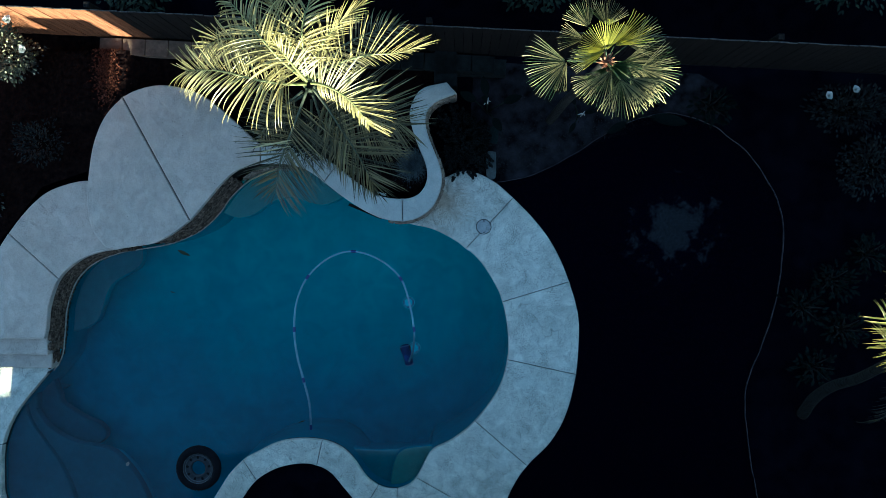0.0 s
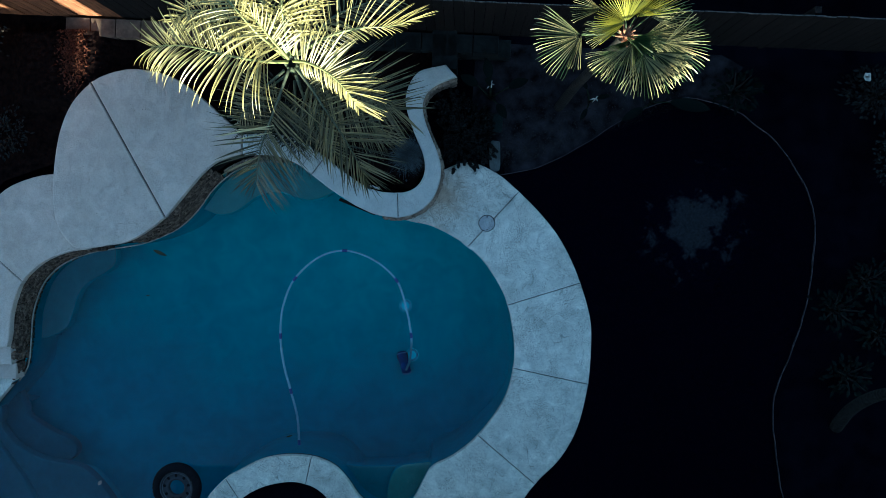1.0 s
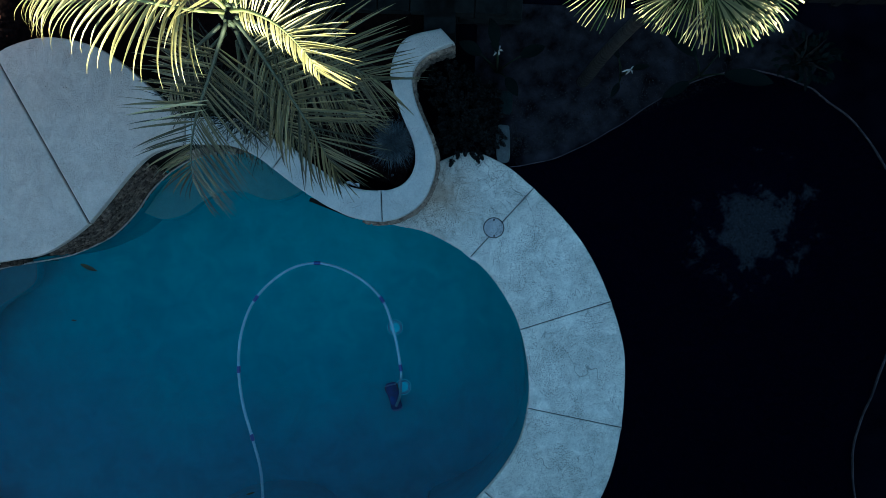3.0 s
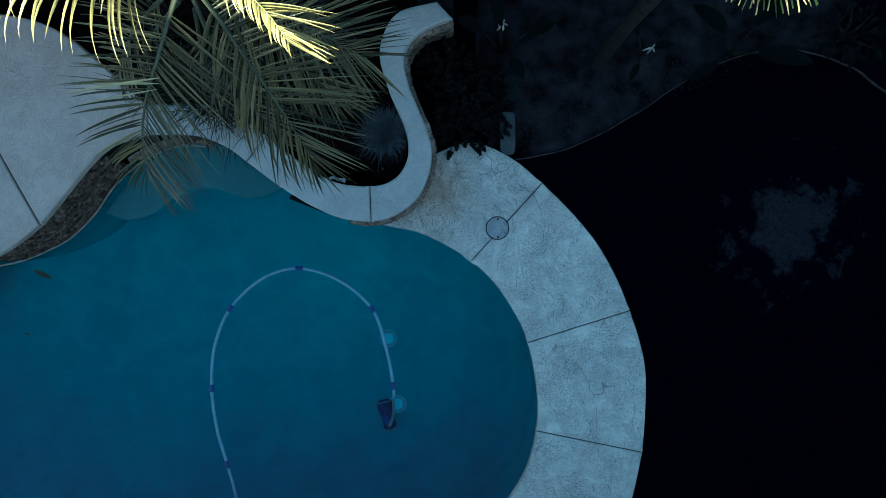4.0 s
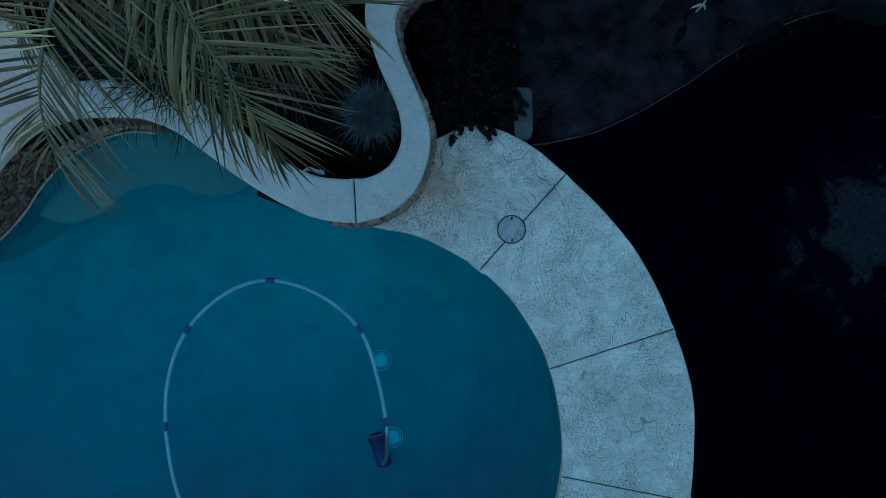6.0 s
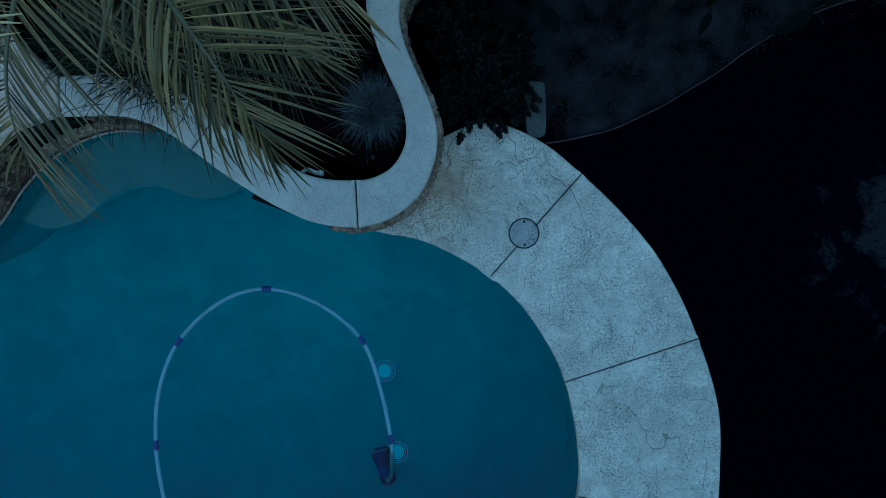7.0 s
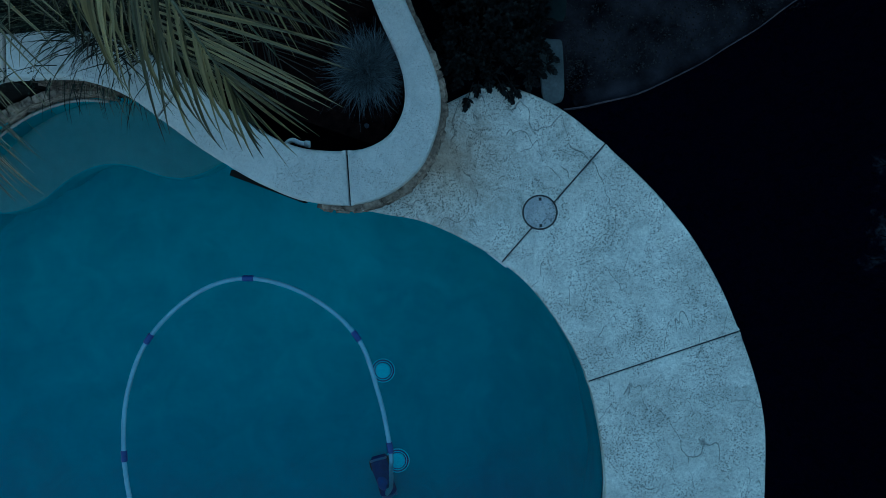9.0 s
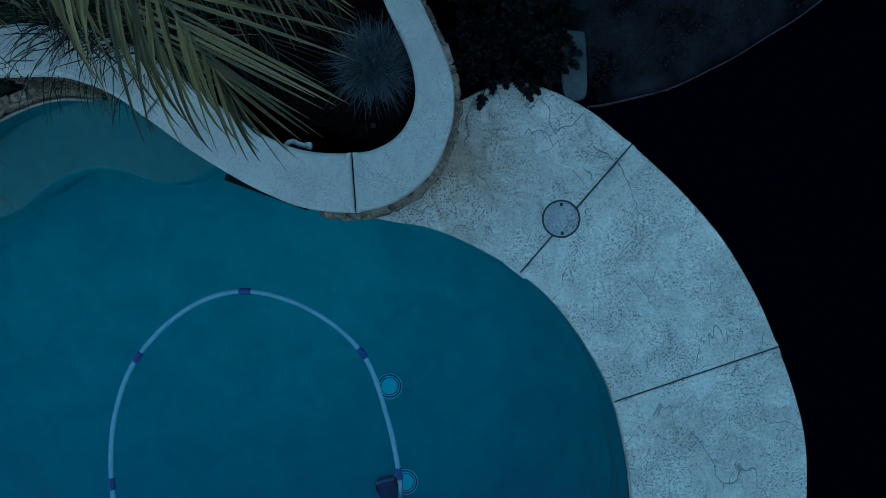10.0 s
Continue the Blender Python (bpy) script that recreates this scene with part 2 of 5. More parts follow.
M_FESCUE = leafy("blue_grass_blade", (0.014, 0.020, 0.026), (0.125, 0.145, 0.155), 0.7, 0.1, 0.1)
# Blades carry the same blue-black shadow tone in their colour.
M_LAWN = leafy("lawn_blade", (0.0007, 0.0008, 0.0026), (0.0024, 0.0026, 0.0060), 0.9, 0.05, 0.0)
M_PETAL = leafy("white_petal", (0.5, 0.5, 0.47), (0.75, 0.74, 0.7), 0.6, 0.2)
M_DRYLEAF = leafy("drowned_leaf", (0.02, 0.035, 0.01), (0.05, 0.06, 0.02), 0.5, 0.1)
M_STUCCO = plain("house_stucco", (0.42, 0.36, 0.29), (0.55, 0.48, 0.4), 3, 0.9, 0.4)
M_ROOF = plain("roof_tile", (0.16, 0.08, 0.05), (0.28, 0.14, 0.09), 6, 0.85, 0.5)


def water_material():
    m, nt, b = material("pool_water", 0.0, 0, 0.5)
    b.inputs["Base Color"].default_value = (0.80, 0.95, 1.0, 1)
    b.inputs["Transmission Weight"].default_value = 1.0
    b.inputs["IOR"].default_value = 1.333
    relief(nt, b, fine(nt, place(nt), 1.6, 2, 0.4), 0.05, 0.02)
    return m



def worn_soil():
    """Dark soil, paler and greyer in one ragged dried-out patch."""
    m, nt, b = material("worn_lawn_soil", 0.95, 0, 0.0)
    p = place(nt)
    away = nt.nodes.new("ShaderNodeVectorMath")
    away.operation = 'DISTANCE'
    away.inputs[1].default_value = (3.70, -0.05, 0.0)
    nt.links.new(p, away.inputs[0])
    add = nt.nodes.new("ShaderNodeMath")
    add.operation = 'MULTIPLY_ADD'
    add.inputs[1].default_value = 3.4
    nt.links.new(fine(nt, p, 2.6, 9, 0.72, 0.3), add.inputs[0])
    nt.links.new(away.outputs["Value"], add.inputs[2])
    scale = nt.nodes.new("ShaderNodeMapRange")
    scale.inputs["From Min"].default_value = 2.30
    scale.inputs["From Max"].default_value = 2.02
    nt.links.new(add.outputs[0], scale.inputs["Value"])
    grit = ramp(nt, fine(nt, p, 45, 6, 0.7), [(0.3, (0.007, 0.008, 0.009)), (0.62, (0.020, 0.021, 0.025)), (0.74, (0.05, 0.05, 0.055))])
    # Soil outside the patch keeps the blue-black shadow tone.
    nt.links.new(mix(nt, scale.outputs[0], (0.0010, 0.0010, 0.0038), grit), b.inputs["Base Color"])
    return m



def shaded_plaster():
    """Teal pool plaster with fading sky light painted in, darker away from the north-east, clouded all over."""
    m, nt, b = material("pool_plaster", 0.8, 0, 0.3)
    p = place(nt)
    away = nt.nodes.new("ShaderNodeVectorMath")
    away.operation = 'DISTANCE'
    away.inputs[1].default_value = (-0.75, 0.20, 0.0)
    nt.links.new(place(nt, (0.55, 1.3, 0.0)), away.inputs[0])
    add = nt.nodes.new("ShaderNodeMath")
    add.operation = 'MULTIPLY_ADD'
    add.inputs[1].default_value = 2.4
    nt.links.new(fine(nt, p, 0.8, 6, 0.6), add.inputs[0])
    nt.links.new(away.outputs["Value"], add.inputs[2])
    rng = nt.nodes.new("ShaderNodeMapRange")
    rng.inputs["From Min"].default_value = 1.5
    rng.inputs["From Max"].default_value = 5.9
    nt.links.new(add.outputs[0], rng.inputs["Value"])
    # Lit and dimmed plaster tones, mixed by that distance.
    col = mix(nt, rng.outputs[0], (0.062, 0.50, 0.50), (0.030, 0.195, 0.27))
    cloud = ramp(nt, fine(nt, p, 2.6, 7, 0.65, 0.5), [(0.35, (0.70, 0.72, 0.76)), (0.65, (1, 1, 1))])
    grit = ramp(nt, fine(nt, p, 28, 4, 0.7), [(0.25, (0.8, 0.82, 0.82)), (0.6, (1, 1, 1))])
    col = mix(nt, 0.8, mix(nt, 0.5, col, grit, 'MULTIPLY'), cloud, 'MULTIPLY')
    nt.links.new(col, b.inputs["Base Color"])
    return m


M_PLASTER = shaded_plaster()
M_LAWN_SOIL = worn_soil()
M_WATER = water_material()


# ---- builders ----
def spline(points, closed=False, step=0.05):
    """A smooth line through the points (centripetal enough for even spacing), sampled about every step."""
    pts = [Vector((*p, 0)) if len(p) == 2 else Vector(p) for p in points]
    n = len(pts)
    out = []
    for i in range(n if closed else n - 1):
        b, c = pts[i], pts[(i + 1) % n]
        a = pts[i - 1] if (closed or i > 0) else b * 2 - c
        d = pts[(i + 2) % n] if (closed or i + 2 < n) else c * 2 - b
        k = max(2, int((c - b).length / step))
        for j in range(k):
            t = j / k
            out.append(0.5 * (2 * b + (c - a) * t + (2 * a - 5 * b + 4 * c - d) * t * t + (3 * b - a - 3 * c + d) * t ** 3))
    if not closed:
        out.append(pts[-1])
    return out


def area(poly):
    return 0.5 * sum(a.x * b.y - b.x * a.y for a, b in zip(poly, poly[1:] + poly[:1]))


def grown(poly, by):
    """A closed outline moved outwards by that much."""
    n, s = len(poly), 1 if area(poly) > 0 else -1
    out = []
    for i in range(n):
        d = poly[(i + 1) % n] - poly[i - 1]
        q = Vector((d.y, -d.x, 0))
        out.append(poly[i] + (q.normalized() * by * s if q.length > 1e-9 else q))
    return out


def finish(name, bm, mat, parent=None, label="", smooth=False):
    me = bpy.data.meshes.new(name)
    bmesh.ops.recalc_face_normals(bm, faces=bm.faces)
    if smooth:
        for f in bm.faces:
            f.smooth = True
    bm.to_mesh(me)
    bm.free()
    me.materials.append(mat)
    ob = new(name, me)
    if parent:
        ob.parent = parent
    if label:
        ob["label"] = label
    return ob


part = finish


def thing(name, label, category, group="", kind="", at=(0, 0, 0)):
    ob = new(name)
    ob.location = at
    return tagged(ob, label, category, group, kind)


def local(parent, ob):
    """Keeps a part that was built in world coordinates where it is under a thing that stands elsewhere."""
    ob.matrix_parent_inverse = Matrix.Translation(-Vector(parent.location))
    return ob


def flat(bm, poly, z, holes=()):
    from mathutils.geometry import tessellate_polygon
    loops = [[Vector((p.x, p.y, 0)) for p in l] for l in (poly, *holes)]
    vs = [bm.verts.new((p.x, p.y, z)) for l in loops for p in l]
    for a, b, c in tessellate_polygon(loops):
        try:
            bm.faces.new((vs[a], vs[b], vs[c]))
        except ValueError:
            pass
    return vs


def slab(poly, z0, z1, soft=0.012):
    """A slab with a rounded upper edge."""
    bm = bmesh.new()
    if area(poly) < 0:
        poly = poly[::-1]
    rings = [(poly, z0), (poly, z1 - soft), (grown(poly, -soft * 0.3), z1 - soft * 0.3)]
    loops = [[bm.verts.new((p.x, p.y, z)) for p in l] for l, z in rings]
    top = flat(bm, grown(poly, -soft), z1)
    loops.append(top)
    n = len(poly)
    for a, b in zip(loops, loops[1:]):
        for i in range(n):
            j = (i + 1) % n
            bm.faces.new((a[i], a[j], b[j], b[i]))
    flat(bm, poly, z0)
    bmesh.ops.remove_doubles(bm, verts=bm.verts, dist=1e-5)
    return bm


def tube(bm, line, radius, sides=8, caps=True):
    """A round bar along a line; radius is a number or a list, one for each point."""
    rings = []
    for i, p in enumerate(line):
        d = (line[min(i + 1, len(line) - 1)] - line[max(i - 1, 0)]).normalized()
        u = d.orthogonal().normalized() if i == 0 else (u - d * u.dot(d)).normalized()
        v = d.cross(u)
        r = radius[i] if isinstance(radius, (list, tuple)) else radius
        rings.append([bm.verts.new(p + (u * math.cos(a) + v * math.sin(a)) * r)
                      for a in (2 * math.pi * k / sides for k in range(sides))])
    for a, b in zip(rings, rings[1:]):
        for k in range(sides):
            bm.faces.new((a[k], a[(k + 1) % sides], b[(k + 1) % sides], b[k]))
    if caps:
        bm.faces.new(rings[0][::-1])
        bm.faces.new(rings[-1])
    return rings


def box(bm, size, m=None, bevel=0.0):
    r = bmesh.ops.create_cube(bm, size=1.0, matrix=(m or Matrix()) @ Matrix.Diagonal((*size, 1)))
    if bevel:
        edges = {e for v in r["verts"] for e in v.link_edges}
        bmesh.ops.bevel(bm, geom=list(edges), offset=bevel, segments=2, affect='EDGES', profile=0.6)
    return bm


def lathe(bm, profile, sides=32, m=None):
    """Turns a profile of (radius, z) round the z axis."""
    rings = []
    for r, z in profile:
        rings.append([bm.verts.new((m or Matrix()) @ Vector((r * math.cos(a), r * math.sin(a), z)))
                      for a in (2 * math.pi * k / sides for k in range(sides))])
    for a, b in zip(rings, rings[1:]):
        for k in range(sides):
            bm.faces.new((a[k], a[(k + 1) % sides], b[(k + 1) % sides], b[k]))
    return rings


# ---- plan ----
WATER = -0.10
POOL_EAST = [(-1.04, 0.06), (-0.82, 0.008), (-0.58, -0.043), (-0.34, -0.148), (-0.10, -0.287), (0.05, -0.39), (0.29, -0.62), (0.52, -0.96), (0.69, -1.34), (0.79, -1.90),
             (0.78, -2.37), (0.62, -2.91), (0.21, -3.48), (-0.20, -3.82), (-0.54, -4.00)]
POOL_BAY = [(-0.69, -4.22), (-0.84, -4.51), (-1.01, -4.67), (-1.27, -4.74), (-1.52, -4.68), (-1.75, -4.51), (-1.93, -4.25), (-2.11, -4.05)]
POOL_KNEE = [(-2.33, -3.92), (-2.59, -3.85), (-2.95, -3.83), (-3.36, -3.90), (-3.72, -4.07), (-3.98, -4.22), (-4.24, -4.48), (-4.52, -4.92)]
POOL_SOUTH = [(-4.95, -5.60), (-5.70, -6.15), (-6.70, -6.30), (-7.65, -6.05), (-8.20, -5.50)]
POOL_WEST = [(-8.42, -4.96), (-8.44, -4.55), (-8.42, -4.11), (-8.32, -3.74), (-8.12, -3.36), (-7.80, -2.96), (-7.53, -2.65)]
WALL_WEST = [(-7.34, -2.36), (-7.28, -1.94), (-7.24, -1.53), (-7.15, -1.22), (-7.03, -0.96), (-6.82, -0.73), (-6.56, -0.57), (-6.19, -0.44), (-5.83, -0.38)]
WALL_NORTH = [(-5.31, -0.29), (-4.89, -0.13), (-4.645, 0.015), (-4.395, 0.26), (-4.175, 0.555), (-3.88, 0.82), (-3.55, 0.985), (-3.20, 1.045)]
WALL_RING = [(-2.78, 0.96), (-2.55, 0.85), (-2.32, 0.69), (-2.08, 0.50), (-1.80, 0.32), (-1.58, 0.19), (-1.33, 0.09)]
POOL = spline(POOL_EAST + POOL_BAY + POOL_KNEE + POOL_SOUTH + POOL_WEST + WALL_WEST + WALL_NORTH + WALL_RING, True, 0.06)
DECK_OUT = [(-0.34, 0.86), (-0.05, 0.97), (0.22, 0.95), (0.57, 0.77), (0.88, 0.50), (1.19, 0.19), (1.43, -0.10), (1.57, -0.31), (1.74, -0.64), (1.87, -0.98), (1.97, -1.29), (2.04, -1.62), (2.05, -1.99),
            (2.00, -2.63), (1.84, -3.31), (1.56, -3.84), (1.14, -4.28), (0.89, -4.66), (0.72, -5.10), (0.60, -5.80)]
KNEE_IN = [(-1.62, -5.60), (-1.85, -5.15), (-2.01, -4.89), (-2.19, -4.67), (-2.39, -4.44), (-2.64, -4.31), (-2.95, -4.28), (-3.36, -4.37), (-3.72, -4.58), (-3.98, -4.91), (-4.20, -5.35)]
EDGE = [(0.57, 0.775), (0.81, 0.81), (1.01, 0.845), (1.21, 0.90), (1.47, 1.00), (1.80, 1.18), (2.12, 1.38), (2.42, 1.57), (2.74, 1.74), (3.05, 1.87), (3.6, 1.97), (4.31, 1.77), (4.58, 1.58), (4.92, 1.30),
        (5.21, 0.93), (5.46, 0.49), (5.58, 0.0), (5.58, -0.49), (5.51, -1.09), (5.40, -1.63), (5.21, -2.18), (5.05, -2.58), (4.97, -2.98), (4.98, -3.43),
        (5.07, -4.09), (5.20, -4.81), (5.35, -5.8)]
RING_OUT = [(-3.46, 1.07), (-3.03, 1.06), (-2.84, 1.02), (-2.59, 0.91), (-2.35, 0.73), (-2.11, 0.54), (-1.83, 0.35), (-1.62, 0.23), (-1.36, 0.12), (-1.03, 0.08),
            (-0.75, 0.15), (-0.52, 0.33), (-0.39, 0.60), (-0.36, 0.85), (-0.41, 1.07), (-0.50, 1.30), (-0.59, 1.53), (-0.64, 1.77), (-0.60, 1.96), (-0.43, 2.12), (-0.11, 2.24)]
RING_IN = [(-3.45, 1.39), (-3.05, 1.41), (-2.78, 1.37), (-2.48, 1.25), (-2.20, 1.06), (-1.90, 0.82), (-1.60, 0.61), (-1.34, 0.50), (-1.04, 0.47),
           (-0.86, 0.50), (-0.72, 0.59), (-0.63, 0.75), (-0.62, 0.93), (-0.66, 1.10), (-0.73, 1.27), (-0.83, 1.53), (-0.91, 1.87), (-0.84, 2.15), (-0.67, 2.34), (-0.28, 2.43)]
TERRACE_BACK = [(-3.45, 1.39), (-3.94, 1.84), (-4.28, 2.13), (-4.62, 2.32), (-5.10, 2.42), (-5.49, 2.37), (-5.82, 2.22), (-6.14, 1.90), (-6.34, 1.47), (-6.44, 0.98), (-6.48, 0.50),
                (-6.45, 0.11), (-6.34, -0.16), (-6.18, -0.36)]
TERRACE_FRONT = [(-6.02, -0.41), (-5.64, -0.35), (-5.34, -0.30), (-5.04, -0.16), (-4.69, 0.10), (-4.40, 0.42), (-4.15, 0.71), (-3.90, 0.93), (-3.66, 1.02), (-3.46, 1.07)]
LANDING_BACK = [(-6.40, 0.80), (-6.62, 0.80), (-6.89, 0.75), (-7.24, 0.62), (-7.50, 0.43), (-7.76, 0.16), (-8.02, -0.18), (-8.35, -0.62), (-8.9, -1.15), (-9.6, -1.5)]
LANDING_FRONT = [(-7.37, -1.98), (-7.32, -1.77), (-7.29, -1.47), (-7.21, -1.18), (-7.09, -0.92), (-6.87, -0.70), (-6.61, -0.54), (-6.29, -0.44), (-6.0, -0.41)]


# ---- setting ----
def cut(line, a, b):
    """The stretch of a sampled line from the point nearest to a to the one nearest to b, with a and b as its ends."""
    a, b = Vector((*a, 0)), Vector((*b, 0))
    i = min(range(len(line)), key=lambda k: (line[k] - a).length)
    j = min(range(len(line)), key=lambda k: (line[k] - b).length)
    mid = line[i + 1:j] if i <= j else line[j + 1:i][::-1]
    return [a] + list(mid) + [b]


def pts(*xy):
    return [Vector((x, y, 0)) for x, y in xy]


L_POOL = spline(POOL_EAST + POOL_BAY + POOL_KNEE + POOL_SOUTH + POOL_WEST, False, 0.06)
L_OUT = spline(DECK_OUT, False, 0.06)
L_KNEE = spline(KNEE_IN, False, 0.06)
L_EDGE = spline(EDGE, False, 0.06)
L_ROUT, L_RIN = spline(RING_OUT, False, 0.04), spline(RING_IN, False, 0.04)
L_TBACK, L_TFRONT = spline(TERRACE_BACK, False, 0.05), spline(TERRACE_FRONT, False, 0.05)
L_LBACK, L_LFRONT = spline(LANDING_BACK, False, 0.05), spline(LANDING_FRONT, False, 0.05)

# ground: one sheet to the horizon, open where the pool is
bm = bmesh.new()
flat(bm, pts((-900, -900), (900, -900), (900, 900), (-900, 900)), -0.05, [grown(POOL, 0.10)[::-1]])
ground = tagged(finish("ground", bm, M_SOIL), "garden soil round the pool, coloured as dark as deep shade", "ground", kind="structure")

bm = bmesh.new()
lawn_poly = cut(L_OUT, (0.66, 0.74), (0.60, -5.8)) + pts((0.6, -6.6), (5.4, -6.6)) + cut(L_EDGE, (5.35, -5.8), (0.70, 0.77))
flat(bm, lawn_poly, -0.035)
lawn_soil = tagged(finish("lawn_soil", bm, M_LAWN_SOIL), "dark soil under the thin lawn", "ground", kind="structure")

bm = bmesh.new()
bed_poly = cut(L_EDGE, (0.66, 0.80), (4.35, 1.75)) + pts((4.5, 2.0), (4.2, 2.2), (4.45, 2.45), (4.1, 2.65), (0.2, 2.9), (0.10, 1.6), (0.50, 1.2))
flat(bm, bed_poly, -0.030)
bed = tagged(finish("bare_bed", bm, M_BARE), "bare grey dusty ground of the planting bed", "ground", kind="structure")

bm = bmesh.new()
mulch = pts((-9.5, 3.6), (-9.5, -0.9), (-8.3, -0.4), (-7.4, 0.7), (-6.5, 1.0), (-6.3, 2.0), (-5.0, 2.5), (-3.4, 1.5), (-0.8, 0.5), (-0.55, 1.2), (-0.75, 2.0), (-0.2, 2.5), (-0.2, 3.1))
flat(bm, mulch, 0.26)
mulch_bed = tagged(finish("mulch_bed", bm, M_MULCH), "dark reddish bark mulch in the raised planting bed", "ground", kind="structure")

# a heap of mulch against the block wall
verts, faces = [], []
for i in range(61):
    for j in range(41):
        u, v = i / 60, j / 40
        x, y = -7.3 + 1.9 * u, 1.75 + 1.27 * v
        rise = min(1.0, 5 * min(u, 1 - u)) * min(1.0, 6 * v)
        z = 0.22 + rise * (0.245 - 0.02 * v) + 0.02 * noise.noise(Vector((x, y, 0)) * 14) + 0.012 * noise.noise(Vector((x, y, 3)) * 40)
        verts.append((x, y, z))
for i in range(60):
    for j in range(40):
        k = i * 41 + j
        faces.append((k, k + 41, k + 42, k + 1))
me = bpy.data.meshes.new("mulch_heap")
me.from_pydata(verts, [], faces)
me.materials.append(M_MULCH)
# Chips of brighter colour, gathered where the sun strip crosses the mulch.
chips = random.Random(91)
bm = bmesh.new()
for k in range(1500):
    i, j = int(min(60, max(0, chips.gauss(38, 3.4)))), int(min(40, max(4, chips.gauss(30, 8))))
    q = Vector(verts[i * 41 + j]) + Vector((chips.uniform(-.015, .015), chips.uniform(-.015, .015), 0.006))
    turn = Matrix.Rotation(chips.uniform(0, 6.28), 4, 'Z') @ Matrix.Rotation(chips.uniform(-1.0, 1.0), 4, 'X') @ Matrix.Rotation(chips.uniform(-.5, .5), 4, 'Y')
    l, wd = chips.uniform(0.012, 0.032), chips.uniform(0.005, 0.011)
    bm.faces.new([bm.verts.new(Matrix.Translation(q) @ turn @ Vector(c)) for c in ((-l, -wd, 0), (l, -wd * 0.6, 0), (l * 0.9, wd, 0), (-l * 0.8, wd * 0.8, 0))])
tagged(finish("sunned_bark_chips", bm, M_CHIP), "reddish bark chips, brightened in colour, along the mulch heap's sun strip", "mulch", kind="stuff")
tagged(new("mulch_heap", me), "low heap of reddish bark mulch against the block wall", "mulch", kind="structure")

# pool shell
shell_line = grown(POOL, 0.02)
xy = np.array([(p.x, p.y) for p in shell_line])


def inside_and_distance(px, py):
    a, b = xy, np.roll(xy, -1, axis=0)
    d = b - a
    rel = np.stack([px[:, None] - a[None, :, 0], py[:, None] - a[None, :, 1]], -1)
    t = np.clip((rel * d[None]).sum(-1) / (d * d).sum(-1)[None], 0, 1)
    dist = np.sqrt(((rel - t[..., None] * d[None]) ** 2).sum(-1)).min(1)
    crosses = ((a[None, :, 1] > py[:, None]) != (b[None, :, 1] > py[:, None])) & (
        px[:, None] < d[None, :, 0] * (py[:, None] - a[None, :, 1]) / np.where(d[None, :, 1] == 0, 1e-9, d[None, :, 1]) + a[None, :, 0])
    return np.where(crosses.sum(1) % 2 == 1, dist, -dist)


def floor_depth(x):
    return -1.30 - 0.80 * min(1.0, max(0.0, (x + 6.5) / 4.5)) ** 1.2


gx, gy = np.arange(-8.7, 1.1, 0.09), np.arange(-6.6, 1.3, 0.09)
GX, GY = np.meshgrid(gx, gy, indexing="ij")
D = inside_and_distance(GX.ravel(), GY.ravel()).reshape(GX.shape)
verts, faces, index = [], [], {}
for i in range(len(gx)):
    for j in range(len(gy)):
        if D[i, j] > -0.14:
            d = max(0.0, D[i, j])
            lift = -0.5 * floor_depth(gx[i]) * (1 - math.sqrt(1 - max(0.0, 1 - d / 1.0) ** 2)) * min(1.0, max(0.0, gx[i] + 1.9)) * min(1.0, max(0.0, gy[j] + 3.9))
            index[i, j] = len(verts)
            verts.append((gx[i], gy[j], floor_depth(gx[i]) + lift + 0.006 * math.sin(3 * gx[i]) * math.cos(2.3 * gy[j])))
for (i, j), k in index.items():
    q = [index.get(c) for c in ((i, j), (i + 1, j), (i + 1, j + 1), (i, j + 1))]
    if None not in q:
        faces.append(q)
pool = thing("pool", "curved swimming pool with teal plaster and benches under water", "swimming pool", kind="structure")
me = bpy.data.meshes.new("pool_floor")
me.from_pydata(verts, [], faces)
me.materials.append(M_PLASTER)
for f in me.polygons:
    f.use_smooth = True
new("pool_floor", me).parent = pool
bm = bmesh.new()
n = len(shell_line)
loops = [[bm.verts.new((p.x, p.y, z)) for p in shell_line] for z in (-0.06, -1.0, -2.2)]
for a, b in zip(loops, loops[1:]):
    for i in range(n):
        bm.faces.new((a[i], a[(i + 1) % n], b[(i + 1) % n], b[i]))
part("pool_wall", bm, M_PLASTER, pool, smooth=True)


def shelf(name, edge, behind, top, label, mat=M_SHELF):
    poly = spline(edge, False, 0.06) + pts(*behind)
    if area(poly) < 0:
        poly = poly[::-1]
    ob = part(name, slab(poly, top - 0.22, top, 0.03), mat, pool, label)
    ob.data.materials.append(M_STEP if mat == M_STEP else M_PLASTER)
    for f in ob.data.polygons:
        f.material_index = 0 if f.normal.z > 0.4 else 1
    # Set-back base, made up so the overhanging edge darkens the floor below.
    part("undercut_base", slab(grown(poly, -0.22), -2.2, top - 0.2, 0.01), M_PLASTER, ob)
    return ob


shelf("bench", [(-4.55, 0.30), (-4.30, 0.19), (-4.13, 0.15), (-3.85, 0.22), (-3.56, 0.42), (-3.32, 0.52), (-3.07, 0.52), (-2.79, 0.42), (-2.59, 0.39), (-2.38, 0.44), (-2.13, 0.57)],
      [(-2.1, 1.2), (-4.6, 1.2)], -0.55, "pale plaster bench below the water")
